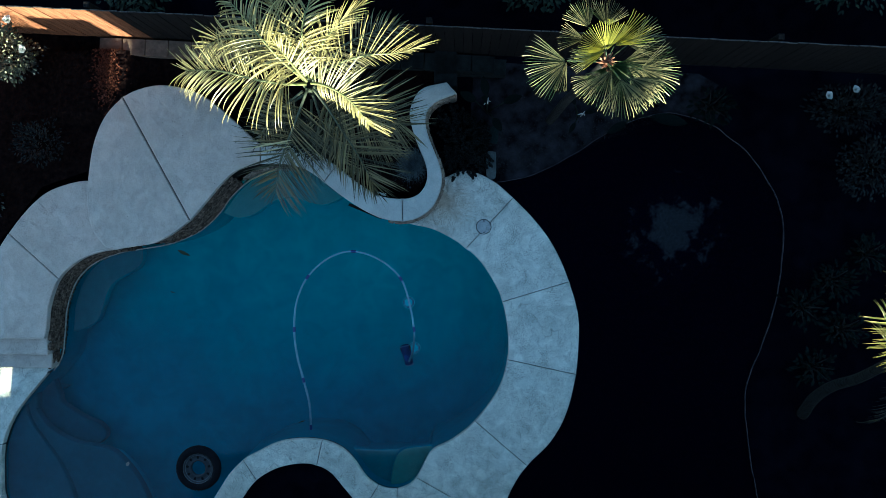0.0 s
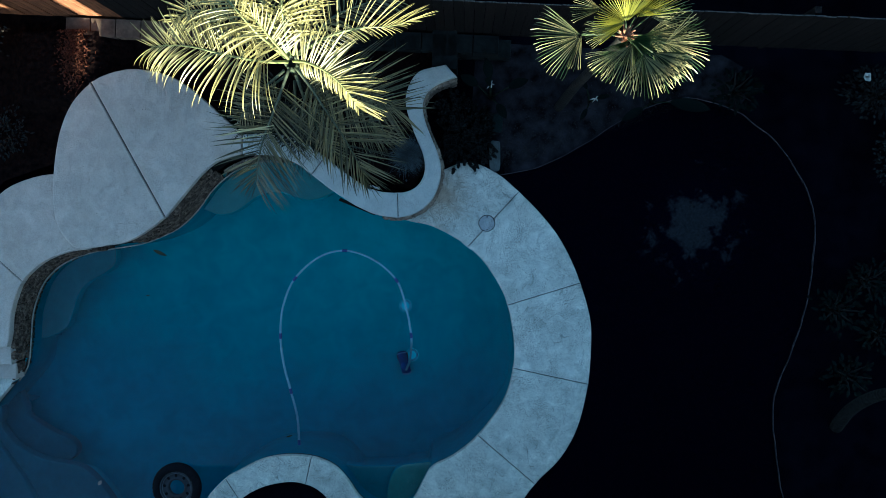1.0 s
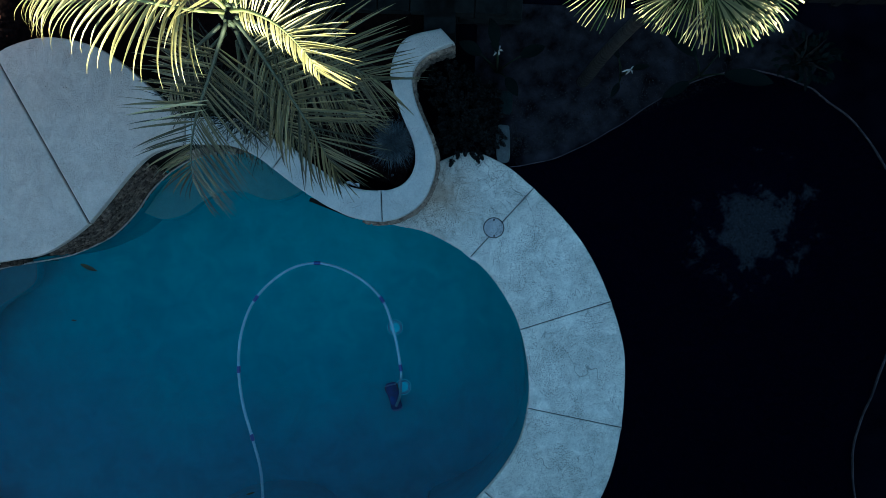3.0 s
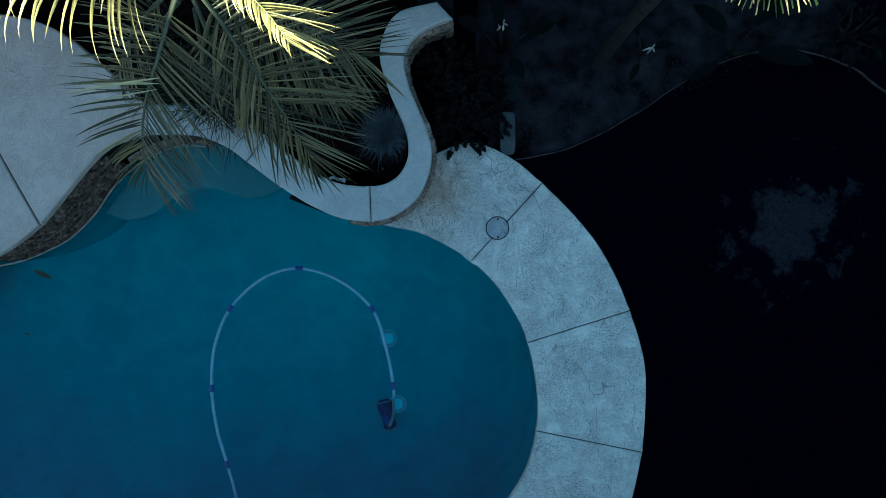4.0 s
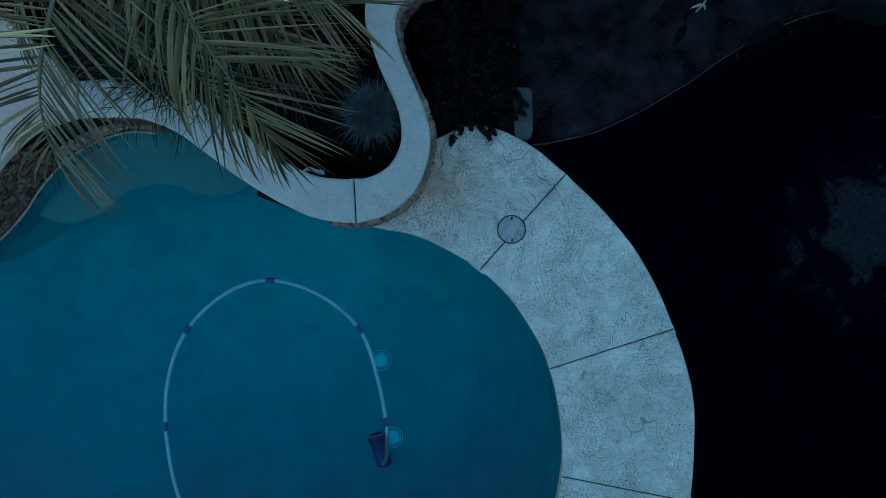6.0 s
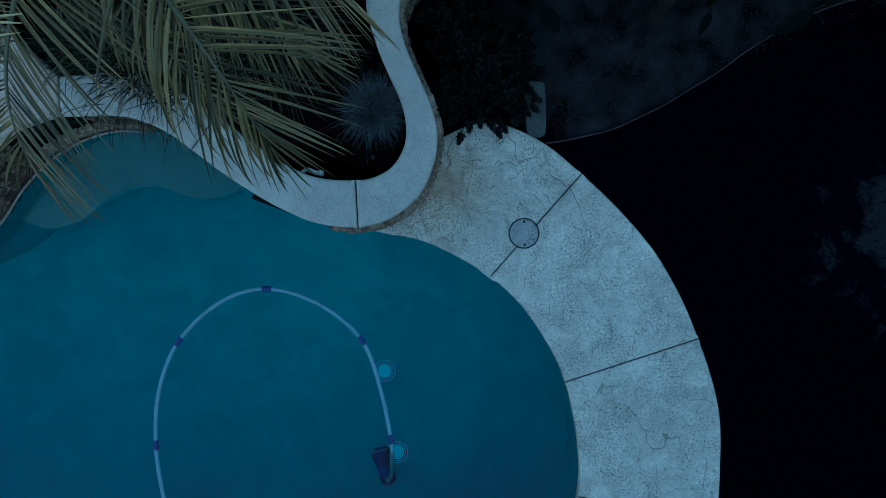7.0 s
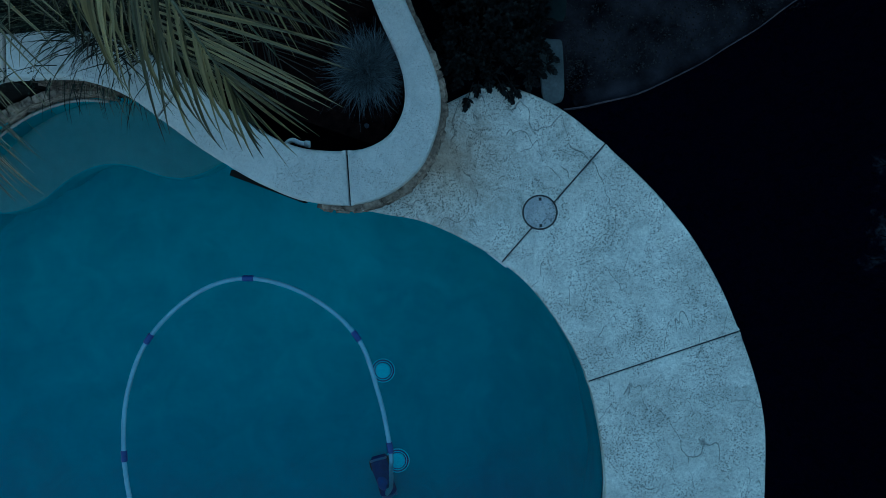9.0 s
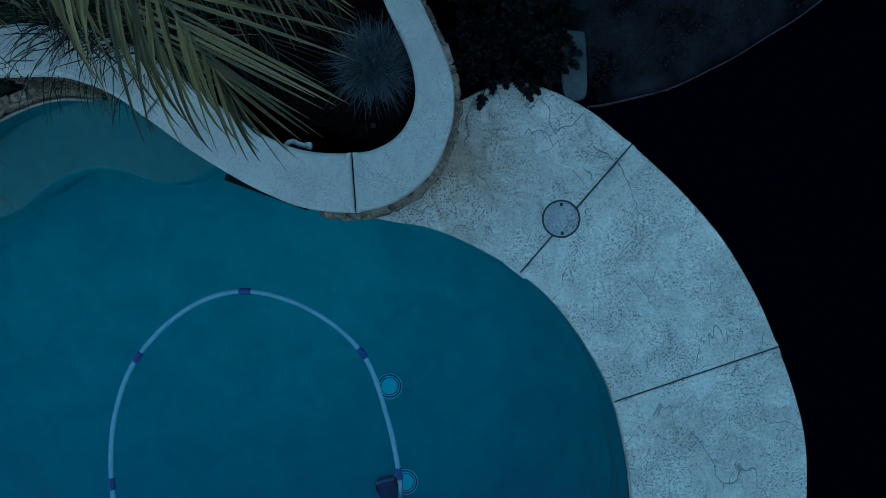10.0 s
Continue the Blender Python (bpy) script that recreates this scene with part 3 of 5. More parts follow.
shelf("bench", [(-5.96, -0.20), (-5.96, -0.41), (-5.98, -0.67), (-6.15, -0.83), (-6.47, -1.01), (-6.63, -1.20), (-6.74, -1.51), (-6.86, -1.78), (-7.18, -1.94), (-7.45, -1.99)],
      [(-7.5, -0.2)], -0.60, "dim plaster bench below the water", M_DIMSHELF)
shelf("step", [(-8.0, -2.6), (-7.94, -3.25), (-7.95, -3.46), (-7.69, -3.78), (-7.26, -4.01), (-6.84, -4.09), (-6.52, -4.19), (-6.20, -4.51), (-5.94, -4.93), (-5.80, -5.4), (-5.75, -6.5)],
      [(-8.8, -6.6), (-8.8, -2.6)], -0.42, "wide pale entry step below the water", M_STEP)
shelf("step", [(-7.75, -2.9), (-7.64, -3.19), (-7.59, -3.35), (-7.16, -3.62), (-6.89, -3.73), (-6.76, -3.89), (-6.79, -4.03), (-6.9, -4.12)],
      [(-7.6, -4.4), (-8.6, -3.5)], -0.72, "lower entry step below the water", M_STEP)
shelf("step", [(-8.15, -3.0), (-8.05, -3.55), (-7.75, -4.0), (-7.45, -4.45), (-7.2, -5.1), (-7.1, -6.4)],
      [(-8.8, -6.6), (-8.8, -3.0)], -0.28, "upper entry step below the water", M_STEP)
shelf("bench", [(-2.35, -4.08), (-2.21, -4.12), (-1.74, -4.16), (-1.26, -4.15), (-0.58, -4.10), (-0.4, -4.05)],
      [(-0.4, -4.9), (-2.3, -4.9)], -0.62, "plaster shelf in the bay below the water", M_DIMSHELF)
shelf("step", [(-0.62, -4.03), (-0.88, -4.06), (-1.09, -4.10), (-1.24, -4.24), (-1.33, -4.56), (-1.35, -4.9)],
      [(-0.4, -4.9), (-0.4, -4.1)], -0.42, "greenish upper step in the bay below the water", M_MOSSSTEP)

bm = bmesh.new()
flat(bm, grown(POOL, 0.015), WATER)
bm.normal_update()
for f in bm.faces:
    if f.normal.z < 0:
        f.normal_flip()
me = bpy.data.meshes.new("water")
bm.to_mesh(me)
bm.free()
me.materials.append(M_WATER)
water = tagged(new("water", me), "still clear teal pool water", "water", kind="structure")
water.visible_shadow = False

# deck: a bed of joint filler and the cast slabs on it
pavement = thing("pavement", "stamped grey concrete pool deck cast in slabs", "pavement", kind="structure")


def deck_slab(inner, outer, mat=M_DECK, z0=-0.12, z1=0.0):
    poly = inner + outer[::-1]
    return part("slab", slab(grown(poly, -0.005), z0, z1, 0.012), mat, pavement)


JOINTS = [((-1.04, 0.06), (-0.34, 0.86)), ((0.05, -0.39), (0.88, 0.50)), ((0.69, -1.34), (1.87, -0.98)), ((0.78, -2.37), (2.0, -2.63)),
          ((0.21, -3.48), (1.14, -4.28)), ((-0.84, -4.51), (0.66, -5.35))]
for (a, b), (c, d) in zip(JOINTS, JOINTS[1:]):
    deck_slab(cut(L_POOL, a, c), cut(L_OUT, b, d))
deck_slab(cut(L_POOL, (-0.84, -4.51), (-1.19, -4.74)), pts((0.66, -5.35), (0.60, -5.8), (-1.19, -5.8)))
deck_slab(cut(L_POOL, (-1.19, -4.74), (-1.54, -4.68)), pts((-1.19, -5.8), (-1.62, -5.6), (-1.84, -5.16)))
deck_slab(cut(L_POOL, (-1.54, -4.68), (-2.54, -3.86)), cut(L_KNEE, (-1.84, -5.16), (-2.64, -4.31)))
deck_slab(cut(L_POOL, (-2.54, -3.86), (-3.98, -4.22)), cut(L_KNEE, (-2.64, -4.31), (-3.74, -4.59)))
deck_slab(cut(L_POOL, (-3.98, -4.22), (-4.80, -5.40)), cut(L_KNEE, (-3.74, -4.59), (-4.20, -5.35)))
deck_slab(cut(L_POOL, (-7.53, -2.62), (-8.41, -3.98)), pts((-7.38, -2.52), (-10.5, -2.52), (-10.5, -4.0)))
deck_slab(cut(L_POOL, (-8.41, -3.98), (-8.20, -5.50)), pts((-10.5, -4.0), (-10.5, -6.0)))
base_lines = [cut(L_POOL, (-1.04, 0.06), (-0.84, -4.51)) + cut(L_OUT, (-0.34, 0.86), (0.66, -5.35))[::-1],
              cut(L_POOL, (-0.84, -4.51), (-4.80, -5.40)) + pts((-4.2, -5.35)) + cut(L_KNEE, (-4.20, -5.35), (-1.62, -5.6)) + pts((-1.19, -5.8), (0.6, -5.8), (0.66, -5.35)),
              cut(L_POOL, (-7.53, -2.62), (-8.20, -5.50)) + pts((-10.5, -6.0), (-10.5, -2.52))]
for poly in base_lines:
    part("joint_bed", slab(grown(poly, -0.012), -0.2, -0.012, 0.004), M_JOINT, pavement, "dark joint filler")


def rough_stone(seed, mat):
    r = random.Random(seed)
    bm = bmesh.new()
    bmesh.ops.create_cube(bm, size=1.0)
    bmesh.ops.bevel(bm, geom=bm.edges[:], offset=0.12, segments=1, affect='EDGES')
    for v in bm.verts:
        v.co += Vector((r.uniform(-.07, .07), r.uniform(-.09, .09), r.uniform(-.07, .07)))
    me = bpy.data.meshes.new("stone")
    bmesh.ops.recalc_face_normals(bm, faces=bm.faces)
    bm.to_mesh(me)
    bm.free()
    me.materials.append(mat)
    return me


STONES = [rough_stone(k, M_STONE) for k in range(10)]
TAN_STONES = [rough_stone(k, M_TANSTONE) for k in range(10)]


def ledge_wall(parent, line, z0, z1, course=0.055, depth=0.10, proud=0.03, seed=1, top=None, lengths=(0.03, 0.12), stones=STONES, fore=0.0):
    """Dry-looking ledge stone in courses along a line, the face to the right of its way; it leans back to the line top."""
    r = random.Random(seed)
    run = [0.0]
    for a, b in zip(line, line[1:]):
        run.append(run[-1] + (b - a).length)

    def along(s):
        k = max(1, min(len(line) - 1, next((i for i, v in enumerate(run) if v >= s), len(run) - 1)))
        f = (s - run[k - 1]) / max(1e-6, run[k] - run[k - 1])
        return line[k - 1].lerp(line[k], f), (line[k] - line[k - 1]).normalized()

    z = z0
    while z < z1 - 0.02:
        h = min(course * r.uniform(0.75, 1.25), z1 - z)
        s, shelf_out = r.uniform(0, 0.15), proud * r.uniform(-0.5, 0.9)
        while s < run[-1] - 0.04:
            l = min(r.uniform(*lengths), run[-1] - s)
            p, d = along(s + l / 2)
            q = Vector((d.y, -d.x, 0))
            if top:
                p = p.lerp(min(top, key=lambda v: (v - p).length), max(0.0, min(1.0, (z - z0) / (z1 - z0))))
            o = new("stone", r.choice(stones))
            o.parent = parent
            out = fore + shelf_out + proud * r.uniform(-0.35, 0.35)
            o.matrix_basis = Matrix.Translation(p + q * (out - depth / 2) + Vector((0, 0, z + h / 2))) @ Matrix.Rotation(
                math.atan2(d.y, d.x) + r.uniform(-.05, .05), 4, 'Z') @ Matrix.Diagonal((l * 0.93, depth, h * 0.86, 1))
            s += l
        z += h


# raised terrace
terrace = thing("terrace", "raised pale concrete terrace on a ledge stone wall", "terrace", kind="structure")
joint_a, joint_b = (-5.83, 2.21), (-4.69, 0.10)
west = cut(L_TBACK, joint_a, (-6.18, -0.36)) + cut(L_TFRONT, (-6.02, -0.41), joint_b)
east = cut(L_TBACK, (-3.45, 1.39), joint_a) + cut(L_TFRONT, joint_b, (-3.46, 1.07))
for poly in (west, east):
    part("slab", slab(grown(poly, -0.009), 0.40, 0.50, 0.018), M_TERRACE, terrace)
whole = cut(L_TBACK, (-3.45, 1.39), (-6.18, -0.36)) + cut(L_TFRONT, (-6.02, -0.41), (-3.46, 1.07))
part("core", slab(grown(whole, -0.02), -0.3, 0.47, 0.004), M_MORTAR, terrace, "dark mortar core")
L_NORTH = spline(WALL_NORTH + WALL_RING[:1], False, 0.05)
ledge_wall(terrace, cut(L_NORTH, (-5.31, -0.29), (-3.95, 0.765)), -0.16, 0.405, 0.030, proud=0.014, seed=3, top=L_TFRONT, lengths=(0.04, 0.15), fore=0.024)
ledge_wall(terrace, cut(L_NORTH, (-3.95, 0.765), (-2.95, 1.01)), -0.16, 0.06, 0.022, proud=0.006, depth=0.055, seed=4, lengths=(0.06, 0.24), stones=TAN_STONES)
bm = bmesh.new()
tube(bm, [v + Vector((0, 0, -0.088)) for v in cut(grown(POOL, -0.028), (-7.47, -2.62), (-3.02, 1.0))], 0.013, 6)
part("rim", bm, M_RIM, terrace, "thin pale rim at the water's edge", True)

landing = thing("landing", "pale concrete landing with steps beside the pool", "terrace", kind="structure")
ja, jb = (-7.97, -0.12), (-7.09, -0.92)
north = cut(L_LBACK, (-6.40, 0.80), ja) + cut(L_LFRONT, jb, (-6.0, -0.41))
south = cut(L_LFRONT, (-7.37, -1.98), jb) + cut(L_LBACK, ja, (-9.6, -1.5)) + pts((-9.6, -1.98))
for poly in (north, south):
    part("slab", slab(grown(poly, -0.005), 0.24, 0.35, 0.018), M_TERRACE, landing)
part("core", slab(grown(cut(L_LBACK, (-6.40, 0.80), (-9.6, -1.5)) + pts((-9.6, -1.98)) + cut(L_LFRONT, (-7.37, -1.98), (-6.0, -0.41)), -0.02), -0.3, 0.32, 0.004), M_MORTAR, landing, "dark mortar core")


def tread(y0, y1, z):
    line = [Vector((-9.6 + 2.215 * k / 12, y0 + 0.035 * math.sin(k / 12 * 2.2), 0)) for k in range(13)]
    back = [Vector((p.x, y1, 0)) for p in line][::-1]
    part("tread", slab(line + back, -0.1, z, 0.02), M_TERRACE, landing)


tread(-2.31, -1.95, 0.233)
tread(-2.57, -2.25, 0.117)
ledge_wall(landing, spline(WALL_WEST, False, 0.05), -0.20, 0.222, 0.030, proud=0.014, seed=7, lengths=(0.04, 0.15), fore=0.024, top=L_LFRONT + pts((-7.36, -2.15), (-7.345, -2.36)))
ledge_wall(landing, spline([(-7.50, -2.60), (-7.41, -2.50), WALL_WEST[0]], False, 0.03), -0.20, 0.09, 0.034, proud=0.010, depth=0.06, seed=8)

# seat wall round the palm bed
seat_wall = thing("seat_wall", "curved seat wall with pale concrete cap and ledge stone face", "wall", kind="structure")
RING_JOINTS = [((-3.46, 1.07), (-3.45, 1.39)), ((-2.38, 0.755), (-2.16, 1.03)), ((-1.03, 0.08), (-1.04, 0.47)), ((-0.11, 2.24), (-0.28, 2.43))]
for (a, b), (c, d) in zip(RING_JOINTS, RING_JOINTS[1:]):
    part("cap", slab(grown(cut(L_ROUT, a, c) + cut(L_RIN, b, d)[::-1], -0.004), 0.40, 0.50, 0.022), M_CAP, seat_wall)
part("core", slab(grown(L_ROUT + L_RIN[::-1], -0.03), -0.3, 0.47, 0.004), M_MORTAR, seat_wall, "dark mortar core")
ledge_wall(seat_wall, cut(L_ROUT, (-1.30, 0.11), (-0.11, 2.24)), -0.04, 0.40, proud=0.038, depth=0.11, course=0.017, seed=11, lengths=(0.05, 0.18), stones=TAN_STONES)
ledge_wall(seat_wall, cut(L_ROUT, (-3.40, 1.07), (-2.10, 0.52)), -0.20, 0.40, proud=0.012, depth=0.10, course=0.03, seed=12, lengths=(0.05, 0.18))

# edging board of the lawn
bm = bmesh.new()
a, b = 0.005, -0.005
l1, l2 = [], []
for k, p in enumerate(L_EDGE):
    d = (L_EDGE[min(k + 1, len(L_EDGE) - 1)] - L_EDGE[max(k - 1, 0)]).normalized()
    q = Vector((d.y, -d.x, 0))
    wob = 0.006 * math.sin(k * 0.31) + 0.004 * math.sin(k * 0.83)
    l1.append([bm.verts.new(p + q * (a + wob) + Vector((0, 0, z))) for z in (-0.08, 0.004 + wob * 0.5)])
    l2.append([bm.verts.new(p + q * (b + wob) + Vector((0, 0, z))) for z in (-0.08, 0.004 + wob * 0.5)])
for k in range(len(L_EDGE) - 1):
    for f in ((l1[k][0], l1[k + 1][0], l1[k + 1][1], l1[k][1]), (l2[k][0], l2[k + 1][0], l2[k + 1][1], l2[k][1]), (l1[k][1], l1[k + 1][1], l2[k + 1][1], l2[k][1])):
        bm.faces.new(f)
edging = tagged(finish("lawn_edging", bm, M_EDGING), "thin weathered edging board between lawn and bed", "edging", kind="structure")

# fence with posts, rails and boards
FENCE_A, FENCE_B = Vector((-11.0, 3.57, 0)), Vector((10.0, 2.40, 0))
fence = thing("fence", "weathered brown wooden board fence behind the garden", "fence")
fd = (FENCE_B - FENCE_A).normalized()
fang = math.atan2(fd.y, fd.x)
fq = Vector((-fd.y, fd.x, 0))
bm = bmesh.new()
box(bm, (0.138, 0.02, 1.55), None, 0.004)
board_mesh = bpy.data.meshes.new("board")
bm.to_mesh(board_mesh)
bm.free()
board_mesh.materials.append(M_WOOD)
board_mesh.materials.append(M_BOARDTOP)
for f in board_mesh.polygons:
    f.material_index = 1 if f.normal.z > 0.5 else 0
sunned_board_mesh = board_mesh.copy()
sunned_board_mesh.materials[0] = M_SUNNEDWOOD
r = random.Random(5)
length = (FENCE_B - FENCE_A).length
for k in range(int(length / 0.145)):
    # Boards round the sun patch take the brightened wood.
    sunned = 0.145 * k < 5.6
    o = new("board", sunned_board_mesh if sunned else board_mesh)
    if sunned:
        o["label"] = "paler reddish-brown board, sun brightness added in its colour"
    o.parent = fence
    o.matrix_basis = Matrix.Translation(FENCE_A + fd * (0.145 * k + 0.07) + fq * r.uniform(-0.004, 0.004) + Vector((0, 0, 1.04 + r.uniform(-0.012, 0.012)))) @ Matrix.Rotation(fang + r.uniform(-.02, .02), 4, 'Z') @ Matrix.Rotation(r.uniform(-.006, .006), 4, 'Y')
for k in range(9):
    bm = bmesh.new()
    box(bm, (0.09, 0.09, 1.80), Matrix.Translation(FENCE_A + fd * (0.1 + 2.6 * k) + fq * 0.085 + Vector((0, 0, 0.9))) @ Matrix.Rotation(fang, 4, 'Z'), 0.006)
    part("post", bm, M_WOOD, fence)
for z in (0.55, 1.55):
    bm = bmesh.new()
    box(bm, (length, 0.04, 0.09), Matrix.Translation((FENCE_A + FENCE_B) / 2 + fq * 0.032 + Vector((0, 0, z))) @ Matrix.Rotation(fang, 4, 'Z'), 0.004)
    part("rail", bm, M_WOOD, fence)

# low block wall in front of the fence
block_wall = thing("block_wall", "low tan concrete block wall along the fence", "wall", kind="structure")
bm = bmesh.new()
box(bm, (0.39, 0.28, 0.2), None, 0.012)
block_mesh = bpy.data.meshes.new("block")
bm.to_mesh(block_mesh)
bm.free()
block_mesh.materials.append(M_BLOCK)
shaded_block_mesh = block_mesh.copy()
shaded_block_mesh.materials[0] = M_SHADEDBLOCK
for row in range(3):
    for k in range(17):
        x = -6.05 + 0.4 * k + (0.2 if row % 2 else 0)
        p = FENCE_A + fd * ((x - FENCE_A.x) / fd.x) - fq * 0.19
        o = new("block", shaded_block_mesh if k > 9 else block_mesh)
        o.parent = block_wall
        o.matrix_basis = Matrix.Translation(p + Vector((0, 0, -0.1 + 0.205 * row))) @ Matrix.Rotation(fang + r.uniform(-.02, .02), 4, 'Z')
for k in range(3):
    for row in range(3):
        o = new("block", shaded_block_mesh)
        o.parent = block_wall
        o.matrix_basis = Matrix.Translation((-0.30, 2.52 + 0.0 + 0.19 * k, -0.1 + 0.205 * row)) @ Matrix.Rotation(r.uniform(-.03, .03), 4, 'Z')

# unseen house, added so that its shade lies over the pool
house = thing("house", "unseen stucco house added south of the pool to shade it", "house")


def gable(x0, x1, y0, y1, eave, ridge, parent, over=0.3):
    bm = bmesh.new()
    box(bm, (x1 - x0, y1 - y0, eave + 0.05), Matrix.Translation(((x0 + x1) / 2, (y0 + y1) / 2, eave / 2 - 0.025)))
    part("wall", bm, M_STUCCO, parent)
    bm = bmesh.new()
    ym = (y0 + y1) / 2
    prof = [(y0 - 0.4, eave - 0.05), (y1 + 0.4, eave - 0.05), (y1 + 0.4, eave + 0.1), (ym, ridge + 0.16), (y0 - 0.4, eave + 0.1)]
    ends = [[bm.verts.new((x, y, z)) for y, z in prof] for x in (x0 - over, x1 + over)]
    for k in range(5):
        bm.faces.new((ends[0][k], ends[0][(k + 1) % 5], ends[1][(k + 1) % 5], ends[1][k]))
    for e in ends:
        bm.faces.new(e)
    part("roof", bm, M_ROOF, parent)


gable(-6.75, -1.0, -13.0, -7.2, 4.7, 5.55, house, 0.0)
gable(-1.0, 18.0, -13.0, -7.2, 4.35, 5.32, house, 0.0)
# Unseen pier and walls, added to shape the sun patches.
bm = bmesh.new()
box(bm, (0.96, 0.6, 3.98), Matrix.Translation((-7.60, -7.5, 1.94)))
part("sun_gap_pier", bm, M_STUCCO, house)
bm = bmesh.new()
for x0, x1, z0, z1 in ((-17.98, -8.92, -0.05, 3.3), (-8.92, -8.66, -0.05, 1.05), (-8.92, -8.66, 1.33, 3.3), (-8.66, -7.78, -0.05, 3.3)):
    box(bm, (x1 - x0, 0.5, z1 - z0), Matrix.Translation(((x0 + x1) / 2, -7.5, (z0 + z1) / 2)))
part("sun_gap_wall", bm, M_STUCCO, house)
bm = bmesh.new()
box(bm, (0.7, 0.4, 2.94), Matrix.Translation((-6.95, -7.45, 1.41)))
part("sun_gap_sill", bm, M_STUCCO, house)

# unseen deep roof on posts along the pool side of the house, added to block southern sky
bm = bmesh.new()
box(bm, (11.6, 1.7, 0.16), Matrix.Translation((-0.8, -6.38, 4.02)), 0.02)
part("sky_block_roof", bm, M_ROOF, house, "unseen flat roof added to dim the pool's south end")
for x in (-4.3, -1.2, 1.6, 4.7):
    bm = bmesh.new()
    box(bm, (0.16, 0.16, 4.0), Matrix.Translation((x, -5.72, 1.97)), 0.01)
    part("sky_block_post", bm, M_STUCCO, house)

# ---- pool things ----
def skimmer():
    x, y = 0.36, -0.01
    t = thing("deck_skimmer", "round grey concrete skimmer lid set in the deck", "lid", at=(x, y, 0))
    bm = bmesh.new()
    lathe(bm, [(0.0, 0.004), (0.118, 0.004), (0.122, 0.002), (0.122, -0.02)], 40)
    local(t, part("cover", bm, M_LID, t)).matrix_parent_inverse = Matrix()
    bm = bmesh.new()
    lathe(bm, [(0.1235, -0.02), (0.1235, 0.0015), (0.127, 0.003), (0.134, 0.003), (0.137, 0.0015), (0.137, -0.02)], 40)
    part("rim", bm, M_JOINT, t, "dark rim")
    for s in (1, -1):
        bm = bmesh.new()
        box(bm, (0.022, 0.024, 0.006), Matrix.Translation((0.004, 0.102 * s, 0.0045)), 0.002)
        part("finger_hole", bm, M_JOINT, t, "dark finger hole")
    m = thing("skimmer_mouth", "white skimmer mouth in the pool wall under the deck edge", "skimmer", at=(0.025, -0.36, -0.065))
    bm = bmesh.new()
    box(bm, (0.20, 0.035, 0.06), Matrix.Rotation(radians(-40), 4, 'Z'), 0.012)
    part("frame", bm, M_WHITE, m)


skimmer()


def drain(x, y):
    t = thing("drain_cover", "round pale drain cover on the pool floor", "drain", "main drains", at=(x, y, -2.085))
    bm = bmesh.new()
    lathe(bm, [(0.0, 0.03), (0.068, 0.028), (0.078, 0.02), (0.080, 0.0)], 32)
    part("grate", bm, M_DRAIN, t)
    bm = bmesh.new()
    lathe(bm, [(0.079, 0.0), (0.079, 0.010), (0.118, 0.010), (0.118, 0.0)], 32)
    part("sump", bm, M_CUFF, t, "dark gap round the grate")
    for r0 in (0.094, 0.118):
        bm = bmesh.new()
        lathe(bm, [(r0 - 0.005, 0.008), (r0 - 0.004, 0.018), (r0 + 0.004, 0.018), (r0 + 0.005, 0.0)], 32)
        part("ring", bm, M_DRAIN, t)


drain(-1.10, -1.53)
drain(-0.985, -2.45)

hose = thing("pool_hose", "pale blue floating hose in metre sections with dark cuffs", "hose", at=(-2.0, -1.5, WATER))
HOSE = [(-1.075, -2.68, -1.83), (-1.05, -2.62, -1.5), (-0.95, -2.36, -0.8), (-0.89, -2.05, -0.19), (-0.885, -1.85, -0.11), (-0.96, -1.41, -0.10), (-1.12, -0.94, -0.10), (-1.50, -0.60, -0.10),
        (-1.97, -0.45, -0.10), (-2.40, -0.56, -0.10), (-2.80, -0.91, -0.10), (-3.00, -1.36, -0.10), (-3.05, -1.86, -0.10), (-3.0, -2.34, -0.10), (-2.89, -2.78, -0.11), (-2.79, -3.21, -0.12), (-2.765, -3.68, -0.14)]
line = [Vector(p) for p in spline(HOSE, False, 0.03)]
bm = bmesh.new()
tube(bm, line, [0.0180 + 0.0012 * (k % 2) for k in range(len(line))], 10)
local(hose, part("hose", bm, M_HOSE, hose, smooth=True))
for x, y in ((-0.885, -1.85), (-1.12, -0.95), (-1.97, -0.45), (-2.79, -0.905), (-3.05, -1.86), (-2.89, -2.78), (-2.765, -3.66)):
    k = min(range(len(line)), key=lambda i: (line[i].xy - Vector((x, y))).length + (5 if line[i].z < -0.3 else 0))
    k = min(max(k, 1), len(line) - 2)
    d = (line[k + 1] - line[k - 1]).normalized()
    bm = bmesh.new()
    p = line[k]
    tube(bm, [p - d * 0.045, p - d * 0.040, p - d * 0.006, p, p + d * 0.006, p + d * 0.040, p + d * 0.045], [0.021, 0.026, 0.026, 0.0235, 0.026, 0.026, 0.021], 12)
    local(hose, part("cuff", bm, M_CUFF, hose, "dark blue cuff", True))


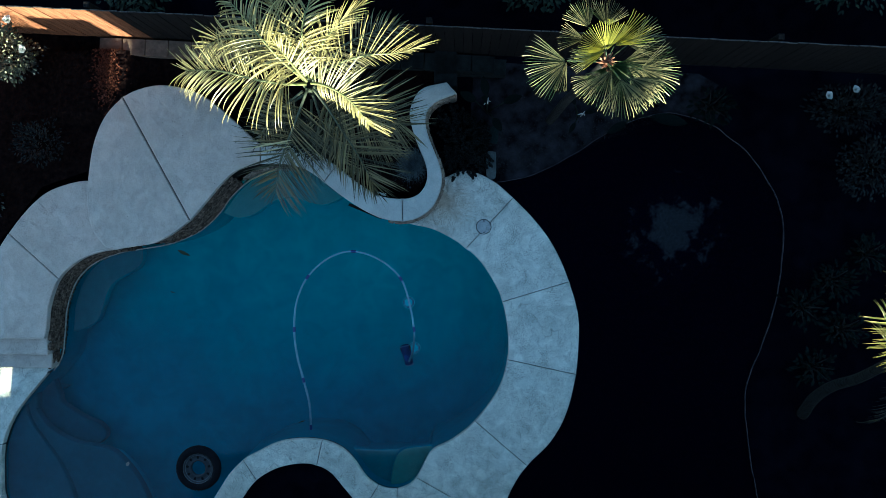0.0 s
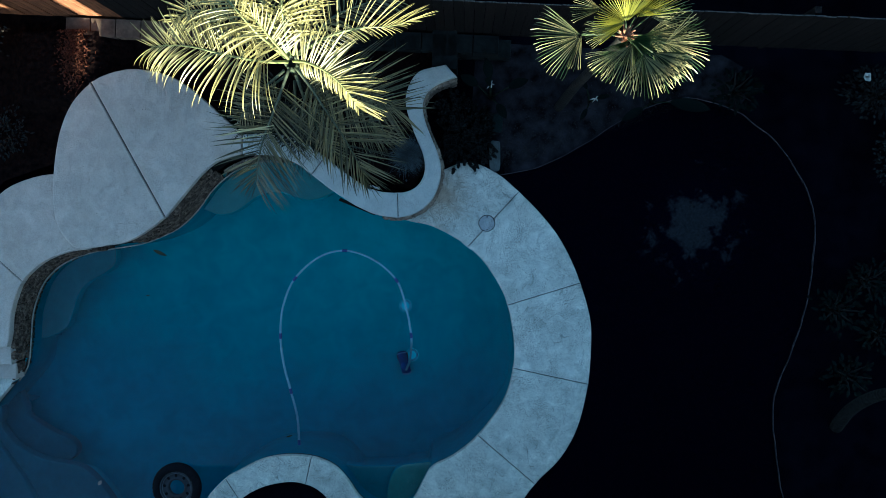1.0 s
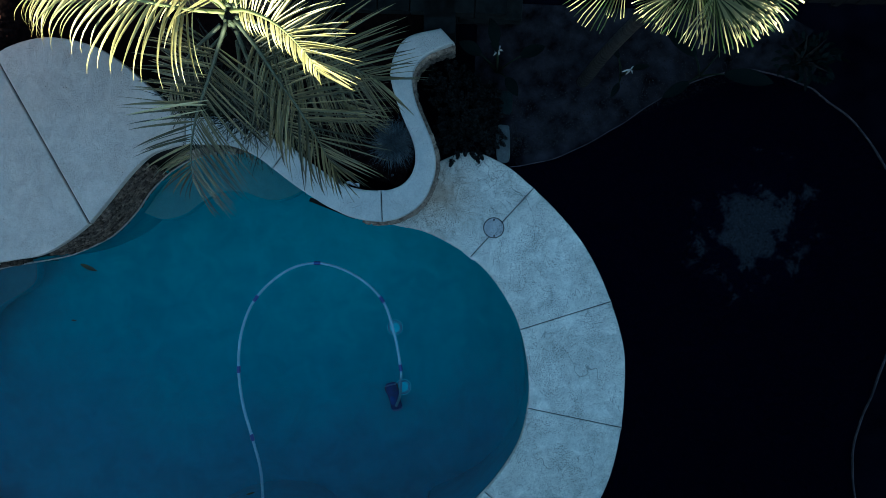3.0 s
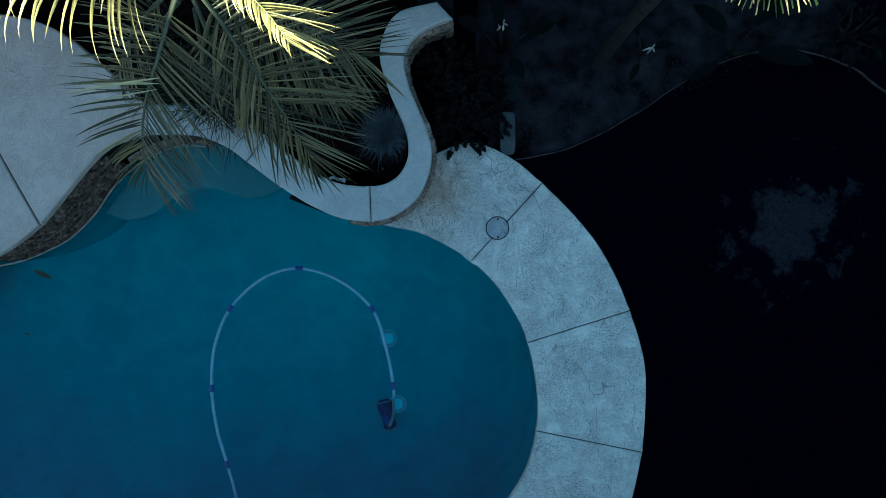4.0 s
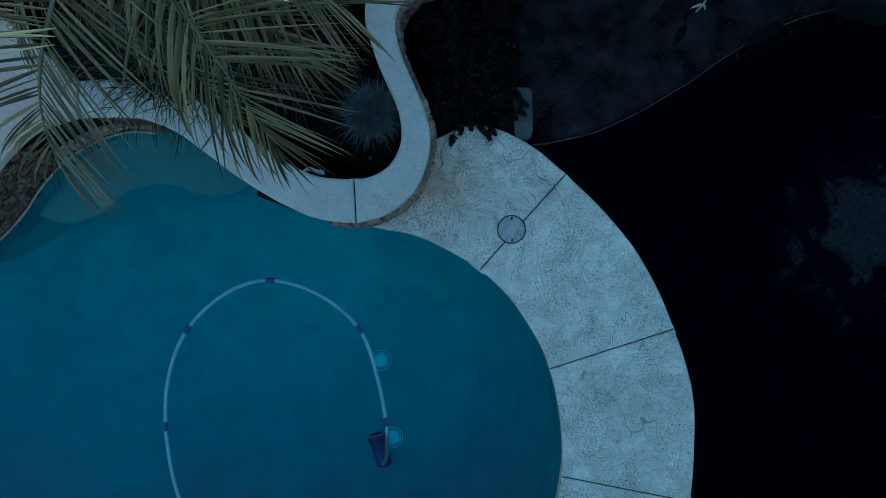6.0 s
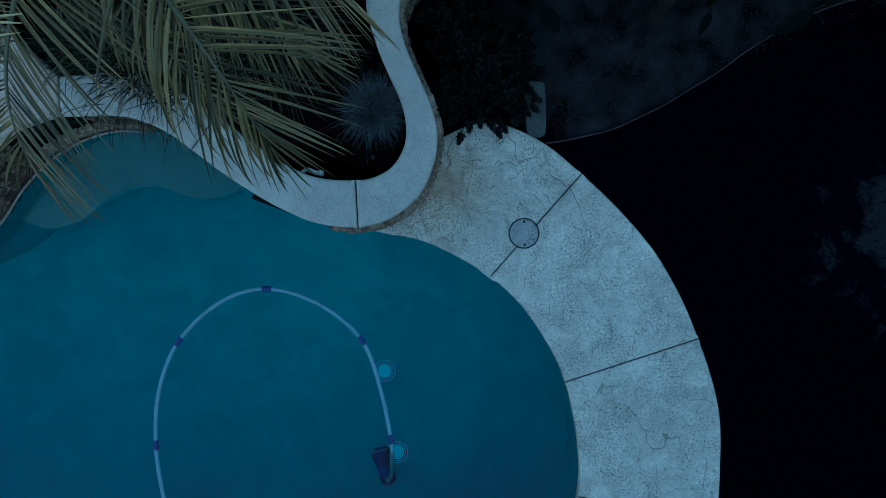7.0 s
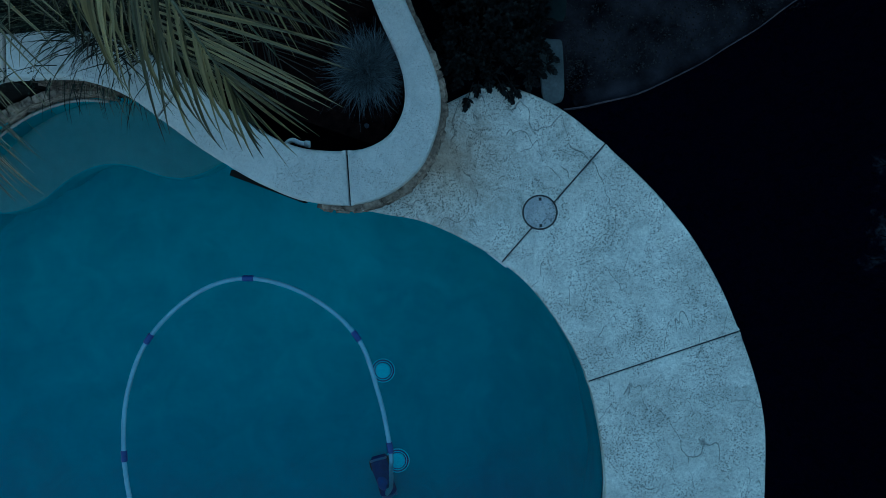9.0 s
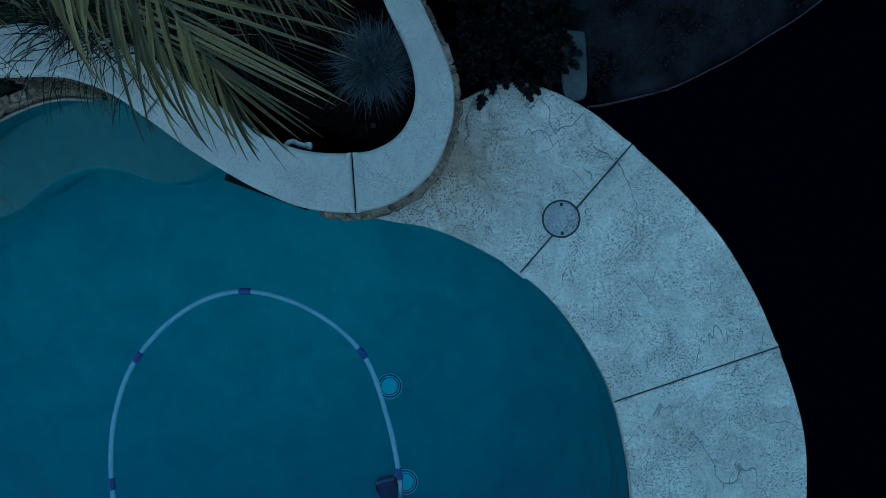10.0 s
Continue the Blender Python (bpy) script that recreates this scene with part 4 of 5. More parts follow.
def cleaner():
    t = thing("pool_cleaner", "dark blue suction cleaner on the pool floor", "pool cleaner", at=(-1.13, -2.58, -2.09))
    turn = Matrix.Rotation(radians(14), 4, 'Z')
    bm = bmesh.new()
    rings = []
    for y, half, top in ((-0.205, 0.074, 0.07), (-0.185, 0.086, 0.11), (-0.05, 0.080, 0.17), (0.08, 0.094, 0.18), (0.17, 0.090, 0.14), (0.20, 0.066, 0.09)):
        rings.append([bm.verts.new(turn @ Vector((half * math.cos(a), y + (0.02 * math.sin(a) if y > 0.1 else 0), 0.03 + top * max(0.0, math.sin(a)) ** 0.7))) for a in (math.pi * k / 10 for k in range(11))])
    for a, b in zip(rings, rings[1:]):
        for k in range(10):
            bm.faces.new((a[k], a[k + 1], b[k + 1], b[k]))
    bm.faces.new(rings[0])
    bm.faces.new(rings[-1])
    part("body", bm, M_BLUE, t, smooth=True)
    for y, half, h, label in ((0.168, 0.082, 0.185, "pale blue front band"), (-0.195, 0.06, 0.115, "pale blue tail band")):
        bm = bmesh.new()
        arc = [turn @ Vector((half * math.cos(a), y + 0.025 * math.sin(a) * (1 if y > 0 else -1), 0.05 + (h - 0.05) * math.sin(a) ** 0.6)) for a in (math.pi * (0.08 + 0.84 * k / 10) for k in range(11))]
        tube(bm, arc, 0.011, 8)
        part("band", bm, M_PALEBLUE, t, label, True)
    bm = bmesh.new()
    lathe(bm, [(0.05, 0.16), (0.045, 0.2), (0.034, 0.22), (0.030, 0.27)], 20, turn @ Matrix.Translation((0.045, -0.10, -0.02)))
    part("swivel", bm, M_BLUE, t, smooth=True)
    bm = bmesh.new()
    lathe(bm, [(0.052, 0.0), (0.050, 0.03), (0.036, 0.055), (0.014, 0.066), (0.0, 0.068)], 20, turn @ Matrix.Translation((-0.01, -0.045, 0.165)) @ Matrix.Scale(1.5, 4, (0, 1, 0)))
    part("hump", bm, M_MIDBLUE, t, "brighter blue hump", True)
    bm = bmesh.new()
    box(bm, (0.155, 0.035, 0.02), turn @ Matrix.Translation((0.01, -0.205, 0.075)), 0.008)
    part("foot_plate", bm, M_PALEBLUE, t, "pale blue foot plate")
    for sx in (-1, 1):
        bm = bmesh.new()
        lathe(bm, [(0.0, -0.018), (0.05, -0.018), (0.056, -0.01), (0.056, 0.01), (0.05, 0.018), (0.0, 0.018)], 20, turn @ Matrix.Translation((0.082 * sx, 0.12, 0.055)) @ Matrix.Rotation(radians(90), 4, 'Y'))
        part("wheel", bm, M_RUBBER, t, smooth=True)


cleaner()


def tyre():
    t = thing("tyre_float", "black inflatable tyre float with grey wheel print on the water", "pool float", at=(-4.82, -4.40, WATER))
    bm = bmesh.new()
    prof = [(0.335 + 0.078 * math.cos(2 * math.pi * k / 24), 0.01 + 0.085 * math.sin(2 * math.pi * k / 24)) for k in range(25)]
    lathe(bm, prof, 48)
    part("tube", bm, M_RUBBER, t, smooth=True)
    for k in range(40):
        a = 2 * math.pi * k / 40
        bm = bmesh.new()
        box(bm, (0.04, 0.028, 0.012), Matrix.Rotation(a, 4, 'Z') @ Matrix.Translation((0.392, 0, 0.062)) @ Matrix.Rotation(radians(48), 4, 'Y') @ Matrix.Rotation(radians(20), 4, 'Z'), 0.003)
        part("tread_block", bm, M_RUBBER, t)
    bm = bmesh.new()
    lathe(bm, [(0.288, 0.03), (0.280, 0.052), (0.262, 0.058), (0.256, 0.05), (0.252, 0.040), (0.168, 0.036), (0.160, 0.044), (0.140, 0.046), (0.128, 0.034), (0.126, -0.02)], 48)
    part("rim", bm, M_GREY, t, "grey printed wheel rim", True)
    for r0, z in ((0.272, 0.0575), (0.238, 0.041)):
        bm = bmesh.new()
        lathe(bm, [(r0 - 0.004, z), (r0 - 0.002, z + 0.004), (r0 + 0.002, z + 0.004), (r0 + 0.004, z)], 48)
        part("printed_ring", bm, M_PALEGREY, t, "pale printed ring", True)
    for k in range(15):
        a = radians(-38 + 8.5 * k + (6 if k > 7 else 0))
        bm = bmesh.new()
        box(bm, (0.022, 0.026 if k % 3 else 0.018, 0.004), Matrix.Rotation(a, 4, 'Z') @ Matrix.Translation((0.300, 0, 0.082)) @ Matrix.Rotation(radians(-24), 4, 'Y'))
        part("printed_bar", bm, M_PALEGREY, t, "pale bar of unreadable print")
    for k in range(9):
        a = 2 * math.pi * k / 9 + 0.2
        bm = bmesh.new()
        lathe(bm, [(0.0, 0.004), (0.020, 0.004), (0.024, 0.0)], 14, Matrix.Rotation(a, 4, 'Z') @ Matrix.Translation((0.205, 0, 0.037)) @ Matrix.Scale(1.3, 4, (1, 0, 0)))
        part("wheel_hole", bm, M_RUBBER, t, "dark printed wheel hole")


tyre()


def leaf_mesh(bm, m, length, width, curl=0.0, n=6, fold=0.1):
    """A pointed leaf along +x with a folded midrib."""
    rows = []
    for k in range(n + 1):
        u = k / n
        half = width * 0.5 * math.sin(math.pi * min(1, 0.06 + u * 0.94)) ** 0.75
        z = -curl * u * u * length
        rows.append([bm.verts.new(m @ Vector((u * length, s * half, z + (fold * half if s else 0)))) for s in (-1, 0, 1)])
    for a, b in zip(rows, rows[1:]):
        for s in (0, 1):
            bm.faces.new((a[s], a[s + 1], b[s + 1], b[s]))


def fallen(name, label, x, y, z, az, length, width, mat):
    t = bmesh.new()
    leaf_mesh(t, Matrix.Translation((x, y, z)) @ Matrix.Rotation(radians(az), 4, 'Z'), length, width, 0.1)
    return tagged(finish(name, t, mat), label, "leaf")


fallen("drowned_leaf", "brown-green leaf floating on the pool water", -5.15, -0.43, -0.093, -25, 0.24, 0.06, M_DRYLEAF)
fallen("drowned_leaf", "small dark twig leaf floating on the pool water", -5.30, -1.18, -0.094, -10, 0.08, 0.02, M_DRYLEAF)
fallen("drowned_leaf", "tiny whitish leaf floating over the entry steps", -6.16, -4.38, -0.093, 60, 0.09, 0.06, M_BRACT)
fallen("drowned_leaf", "small dark twig leaf floating beside the knee of the deck", -2.98, -3.55, -0.094, 15, 0.12, 0.025, M_DRYLEAF)

slot = thing("spillway", "dark spillway box under the seat wall cap at the waterline", "spillway", at=(-1.745, 0.25, -0.05))
bm = bmesh.new()
box(bm, (0.62, 0.05, 0.12), Matrix.Rotation(radians(-22.5), 4, 'Z') @ Matrix.Translation((0, 0.02, 0.04)), 0.006)
part("box", bm, M_MORTAR, slot)

pipe = thing("pipe_fitting", "white plastic pipe elbow lying on the soil", "pipe", at=(-1.43, 0.55, 0.27))
bm = bmesh.new()
tube(bm, [Vector(p) for p in spline([(-0.09, -0.035, 0.02), (-0.075, 0.015, 0.03), (-0.03, 0.03, 0.035), (0.01, 0.01, 0.035), (0.05, 0.0, 0.03)], False, 0.012)], 0.018, 10)
part("elbow", bm, M_WHITE, pipe, smooth=True)
bm = bmesh.new()
tube(bm, [Vector((0.05, 0, 0.03)), Vector((0.058, 0, 0.03)), Vector((0.09, -0.005, 0.03)), Vector((0.095, -0.005, 0.03))], [0.018, 0.026, 0.026, 0.02], 12)
part("socket", bm, M_WHITE, pipe, smooth=True)
head = thing("sprinkler_head", "small round sprinkler head in the dark soil", "sprinkler", at=(-0.92, 0.67, 0.26))
bm = bmesh.new()
lathe(bm, [(0.0, 0.02), (0.005, 0.02), (0.006, 0.015), (0.011, 0.015), (0.012, 0.02), (0.016, 0.02), (0.017, 0.0)], 20)
part("cap", bm, M_GREY, head, smooth=True)


# ---- plants ----
def frond(bm_stalk, bm_leaf, path, roll=0.0, lmax=0.66, pairs=32, droop=(0.9, 0.9), wide=0.028, seed=0, start=0.14, close=(22, 22), ragged=0.06, spread=(72, 72), size=(1.0, 1.0)):
    """A feather frond: a stalk along the path with a row of folded, drooping leaflets on either side.

    roll turns the blade about the stalk; droop is that of the side on the right and on the left of its way;
    spread is the angle of the first leaflets, close that of the last; size the length of either side's."""
    r = random.Random(seed)
    line = spline(path, False, 0.025)
    n = len(line)
    tube(bm_stalk, line[::3] + [line[-1]], [0.021 * (1 - 0.86 * k / (n / 3)) for k in range(len(line[::3]) + 1)], 6)
    for k in range(pairs):
        for s in (1, -1):
            u = start + (1 - start) * min(1.0, (k + (0.5 if s > 0 else 0.0) + r.uniform(-0.22, 0.22)) / (pairs - 0.5))
            i = min(n - 1, max(0, int(u * (n - 1))))
            t = (line[min(n - 1, i + 2)] - line[max(0, i - 2)]).normalized()
            side = Matrix.Rotation(radians(roll), 3, t) @ t.cross(Vector((0, 0, 1))).normalized()
            up = side.cross(t).normalized()
            if r.random() < ragged:
                continue
            l = lmax * (0.55 + 0.45 * math.sin(math.pi * min(1.0, 0.12 + 0.80 * u))) * r.uniform(0.84, 1.08) * size[s < 0]
            last, first = close[s < 0], spread[s < 0]
            a = radians(last + (first - last) * (1 - u ** 1.5) + r.uniform(-7, 7))
            stray = r.random() < ragged
            d = (t * math.cos(a) + side * (s * math.sin(a)) + up * (0.16 + r.uniform(-0.12, 0.14))).normalized()
            fallv = (droop[0] if s > 0 else droop[1]) * r.uniform(0.75, 1.25) * (0.3 if stray else 1.0)
            w = wide * r.choice((0.5, 0.8, 1.0, 1.0, 1.35)) * (1 - 0.35 * u)
            q, rows, m = line[i].copy(), [], 8
            for j in range(m + 1):
                v = j / m
                across = d.cross(up).normalized()
                half = 0.5 * w * min(1.0, 0.35 + 4 * v) * (1 - v ** 2.2) + 0.0006
                keel = across.cross(d).normalized() * half * 0.8
                rows.append([bm_leaf.verts.new(q - across * half + keel), bm_leaf.verts.new(q), bm_leaf.verts.new(q + across * half + keel)])
                d = (d + Vector((0, 0, -1)) * fallv * 0.24 * (0.15 + 1.1 * v)).normalized()
                q = q + d * (l / m)
            for a2, b2 in zip(rows, rows[1:]):
                for c2 in (0, 1):
                    bm_leaf.faces.new((a2[c2], a2[c2 + 1], b2[c2 + 1], b2[c2]))


def trunk(bm, line, r0, r1, sides=14, ringed=0.06):
    pts3 = [Vector(p) for p in spline(line, False, 0.04)]
    n = len(pts3)
    tube(bm, pts3, [(r0 + (r1 - r0) * k / n) * (1 + ringed * (k % 2)) for k in range(n)], sides)


def feather_palm(label, foot, crown, fronds, girth=0.12, way=(), bark=None, fresh=None):
    t = thing("feather_palm", label, "palm tree", at=foot)
    bm = bmesh.new()
    f, c = Vector(foot), Vector(crown)
    trunk(bm, [f, *(way or (f.lerp(c, 0.35) + Vector((0.05, 0, 0)), f.lerp(c, 0.7))), c + Vector((0, 0, -0.1))], girth, girth * 0.65)
    local(t, part("trunk", bm, bark or M_TRUNK, t))
    bm = bmesh.new()
    for k in range(9):
        a = 2.4 * k
        d = Vector((math.cos(a), math.sin(a), 0))
        tube(bm, [c + Vector((0, 0, -0.35 + 0.02 * k)) + d * 0.05, c + Vector((0, 0, -0.15)) + d * 0.07, c + Vector((0, 0, -0.02)) + d * 0.08], [0.05, 0.035, 0.014], 7)
    local(t, part("leaf_bases", bm, M_OLDSTALK, t, "dull green sheathed leaf bases"))
    for k, (age, path, shape) in enumerate(fronds):
        b1, b2 = bmesh.new(), bmesh.new()
        frond(b1, b2, path, seed=k + 1, **shape)
        leaf = part("frond", b2, (fresh or M_FROND, M_SHADEDOLDFROND, M_DEADFROND)[age], t, ("", "older dull green frond, shade darkness in its colour", "dead brown frond")[age])
        local(t, leaf)
        part("stalk", b1, M_OLDSTALK if age else M_RACHIS, leaf, smooth=True)
    return t


def arc(base, az, length, e0, e1, sweep=0.0, steps=6):
    """The way of a stalk that starts at a slope of e0 degrees and bends to e1."""
    p, out = Vector(base), []
    for k in range(steps + 1):
        out.append(tuple(p))
        e, a = radians(e0 + (e1 - e0) * (k + 0.5) / steps), radians(az + sweep * ((k + 0.5) / steps) ** 2)
        p = p + Vector((math.cos(e) * math.cos(a), math.cos(e) * math.sin(a), math.sin(e))) * (length / steps)
    return out


# age (0 fresh, 1 old, 2 dead), the way of the stalk, the blade's shape
tall_palm = feather_palm("tall feather palm with arching yellow-green fronds in the raised bed", (-2.15, 1.75, 0.2), (-2.09, 1.93, 2.84), [
    (0, [(-2.12, 1.92, 2.86), (-2.35, 1.86, 3.16), (-2.68, 1.88, 3.36), (-3.08, 1.98, 3.36), (-3.42, 2.03, 3.24), (-3.66, 2.05, 3.10)], dict(lmax=0.76, pairs=48, droop=(0.9, 1.15), close=(26, 26), wide=0.023)),
    (0, [(-2.05, 1.93, 2.86), (-1.84, 1.86, 3.06), (-1.58, 1.72, 3.16), (-1.37, 1.52, 3.14), (-1.25, 1.34, 3.04)], dict(lmax=0.62, pairs=40, droop=(2.0, 0.6), roll=26, close=(30, 40), wide=0.027, size=(0.42, 1.0))),
    (0, [(-2.02, 1.99, 2.86), (-1.64, 2.145, 3.04), (-1.26, 2.243, 3.08), (-0.89, 2.267, 3.06), (-0.63, 2.338, 3.03)], dict(lmax=0.62, pairs=32, droop=(1.5, 0.3), roll=30, close=(4, 5), spread=(60, 92), size=(0.45, 1.0), wide=0.016)),
    (0, [(-2.05, 2.00, 2.88), (-1.84, 2.36, 3.16), (-1.67, 2.53, 3.26), (-1.50, 2.68, 3.28), (-1.31, 2.85, 3.24)], dict(lmax=0.50, pairs=30, droop=(0.6, 0.3), roll=38, close=(4, 4), spread=(44, 50), size=(0.7, 0.8), wide=0.020)),
    (0, [(-2.14, 1.98, 2.88), (-2.33, 2.12, 3.32), (-2.55, 2.37, 3.46), (-2.85, 2.72, 3.30), (-3.10, 2.98, 3.02)], dict(lmax=0.68, pairs=32, droop=(1.0, 1.1))),
    (0, [(-2.09, 2.00, 2.88), (-2.06, 2.45, 3.34), (-1.99, 2.80, 3.32), (-1.95, 3.08, 3.10)], dict(lmax=0.58, pairs=28)),
    (0, [(-2.14, 1.97, 2.86), (-2.42, 2.18, 3.18), (-2.80, 2.38, 3.24), (-3.17, 2.46, 3.12), (-3.48, 2.40, 2.90)], dict(lmax=0.66, pairs=32, droop=(0.9, 1.1))),
    (0, [(-2.10, 1.95, 2.90), (-2.17, 2.05, 3.40), (-2.27, 2.20, 3.80)], dict(lmax=0.40, pairs=22, droop=(0.1, 0.1), close=(10, 10), wide=0.02)),
    (0, [(-2.11, 2.00, 2.88), (-2.26, 2.42, 3.26), (-2.42, 2.80, 3.20), (-2.52, 3.08, 2.98)], dict(lmax=0.6, pairs=28)),
    (1, [(-2.00, 2.05, 2.78), (-1.60, 2.48, 2.72), (-1.18, 2.78, 2.36), (-0.92, 2.92, 2.0)], dict(lmax=0.56, pairs=30)),
    (1, [(-2.05, 1.88, 2.78), (-1.87, 1.63, 2.72), (-1.72, 1.39, 2.66), (-1.57, 1.16, 2.58), (-1.43, 0.90, 2.42), (-1.35, 0.70, 2.18), (-1.32, 0.58, 1.94)], dict(lmax=0.84, pairs=50, droop=(1.5, 0.35), roll=-6, close=(8, 8), wide=0.026, ragged=0.17, spread=(56, 94))),
    (1, [(-2.12, 1.85, 2.80), (-2.263, 1.56, 2.70), (-2.38, 1.327, 2.62), (-2.511, 1.096, 2.52), (-2.621, 0.86, 2.38), (-2.73, 0.65, 2.14), (-2.80, 0.52, 1.92)], dict(lmax=0.86, pairs=52, droop=(0.45, 0.45), roll=4, close=(14, 36), wide=0.024, ragged=0.13, spread=(86, 84))),
    (1, [(-2.00, 1.90, 2.74), (-1.62, 1.78, 2.62), (-1.22, 1.61, 2.38), (-0.86, 1.47, 2.04)], dict(lmax=0.86, pairs=40, droop=(0.5, 0.2), wide=0.024, close=(12, 24))),
    (1, [(-2.00, 1.85, 2.70), (-1.70, 1.60, 2.45), (-1.40, 1.40, 2.10), (-1.16, 1.20, 1.75)], dict(lmax=0.76, pairs=40, droop=(0.5, 0.25), wide=0.022, close=(5, 5))),
    (1, [(-2.06, 1.80, 2.72), (-1.96, 1.36, 2.34), (-1.82, 1.02, 1.78), (-1.75, 0.86, 1.40)], dict(lmax=0.50, pairs=26, droop=(1.0, 1.0), wide=0.022, close=(12, 12))),
    (1, [(-2.20, 1.85, 2.72), (-2.58, 1.62, 2.52), (-2.92, 1.42, 2.12), (-3.06, 1.34, 1.80)], dict(lmax=0.56, pairs=28, droop=(0.9, 0.9), wide=0.024, close=(16, 16))),
    (2, [(-2.02, 1.80, 2.45), (-1.72, 1.46, 1.80), (-1.48, 1.16, 1.20), (-1.38, 1.02, 0.90)], dict(lmax=0.60, pairs=34, droop=(0.5, 0.5), wide=0.014)),
    (2, [(-2.00, 1.86, 2.45), (-1.52, 1.62, 1.95), (-1.18, 1.46, 1.30), (-1.05, 1.38, 0.95)], dict(lmax=0.60, pairs=34, droop=(0.5, 0.5), wide=0.014)),
    (2, [(-2.00, 1.92, 2.45), (-1.45, 1.92, 2.0), (-1.05, 1.86, 1.3)], dict(lmax=0.55, pairs=30, droop=(0.5, 0.5), wide=0.014)),
    (2, [(-2.14, 1.78, 2.45), (-2.26, 1.34, 1.9), (-2.34, 1.08, 1.35)], dict(lmax=0.5, pairs=30, droop=(0.6, 0.6), wide=0.014)),
    (2, [(-2.25, 1.85, 2.45), (-2.75, 1.70, 1.9), (-3.0, 1.6, 1.3)], dict(lmax=0.5, pairs=28, droop=(0.6, 0.6), wide=0.014))])

for root, tip, wide in (((-2.36, 1.20, 2.62), (-2.99, 1.03, 2.96), 0.022), ((-2.40, 1.12, 2.58), (-2.93, 0.98, 2.80), 0.014), ((-2.38, 1.16, 2.60), (-2.80, 1.12, 2.86), 0.020)):
    bm = bmesh.new()
    way = Vector(tip) - Vector(root)
    leaf_mesh(bm, Matrix.Translation(root) @ way.to_track_quat('X', 'Z').to_matrix().to_4x4(), way.length, wide, 0.08, 8, 0.4)
    local(tall_palm, part("dry_leaflet", bm, M_STRAW, tall_palm, "straw-coloured dry leaflet"))


def fan_leaf(bm, hub, out, normal, radius, spread=150, segs=38, seed=0, droop=0.04):
    """A folded fan: pleated segments that part into points towards the rim."""
    r = random.Random(seed)
    out = (out - normal * out.dot(normal)).normalized()
    side = normal.cross(out)
    step = radians(2 * spread / segs)
    for k in range(segs):
        a = radians(-spread) + step * (k + 0.5)
        R = radius * (0.80 + 0.20 * math.cos(a * 0.6)) * r.uniform(0.94, 1.05)

        def at(ang, rad, lift):
            return hub + (out * math.cos(ang) + side * math.sin(ang)) * rad + normal * (lift - droop * (rad / radius) ** 2.2 * radius)

        h = step * 0.47
        c0 = bm.verts.new(at(a, 0.02, 0))
        rows = []
        for share, full, fold in ((0.36, 0.80, 0.008), (0.60, 0.42, 0.008), (0.86, 0.22, 0.006)):
            rows.append([bm.verts.new(at(a + o * h * full, R * share, z)) for o, z in ((-1, -fold), (0, fold * 1.6), (1, -fold))])
        bend = r.uniform(-.025, .025)
        ends = [bm.verts.new(at(a + bend + o * h * 0.16, R, -0.05 * radius * r.random())) for o in (-1, 1)]
        bm.faces.new((c0, rows[0][0], rows[0][1]))
        bm.faces.new((c0, rows[0][1], rows[0][2]))
        for p, q in zip(rows, rows[1:]):
            bm.faces.new((p[0], q[0], q[1], p[1]))
            bm.faces.new((p[1], q[1], q[2], p[2]))
        for f in ((rows[2][0], ends[0], rows[2][1]), (ends[0], ends[1], rows[2][1]), (rows[2][1], ends[1], rows[2][2])):
            bm.faces.new(f)


def fan_palm(label, foot, crown, leaves):
    t = thing("fan_palm", label, "palm tree", at=foot)
    f, c = Vector(foot), Vector(crown)
    bm = bmesh.new()
    trunk(bm, [f, f.lerp(c, 0.4) + Vector((-0.04, 0, 0)), f.lerp(c, 0.8), c + Vector((0, 0, -0.05))], 0.075, 0.06)
    local(t, part("trunk", bm, M_TRUNK, t))
    bm = bmesh.new()
    for k in range(16):
        a, e = 2.4 * k, 0.3 + 0.06 * k
        d = Vector((math.cos(a) * math.cos(e), math.sin(a) * math.cos(e), math.sin(e)))
        tube(bm, [c, c + d * 0.09, c + d * 0.15], [0.02, 0.016, 0.008], 6)
    local(t, part("bud", bm, M_BUD, t, "brown fibrous bud"))
    for k, (hx, hy, hz, az, radius, lean, tip, spread) in enumerate(leaves):
        a, hub = radians(az), Vector((hx, hy, hz))
        d = Vector((math.cos(a), math.sin(a), 0))
        n = (Vector((0, 0, 1)) + Vector((math.cos(radians(lean)), math.sin(radians(lean)), 0)) * tip).normalized()
        b1, b2 = bmesh.new(), bmesh.new()
        fan_leaf(b2, hub, d, n, radius, spread, max(5, int(spread * 0.44)), k)
        tube(b1, [c, c.lerp(hub, 0.5) + Vector((0, 0, 0.03)), hub], [0.010, 0.008, 0.006], 6)
        leaf = part("leaf", b2, {2: M_SUNNEDFAN, 3: M_SUNNEDFAN, 4: M_SHADEDFAN}.get(k, M_FAN), t, {2: "young yellow-green leaf, sun-brightened in its colour", 3: "young yellow-green leaf, sun-brightened in its colour", 4: "deep green leaf, shade-darkened in its colour"}.get(k, ""))
        local(t, leaf)
        part("stalk", b1, M_DIMSTALK, leaf, smooth=True)


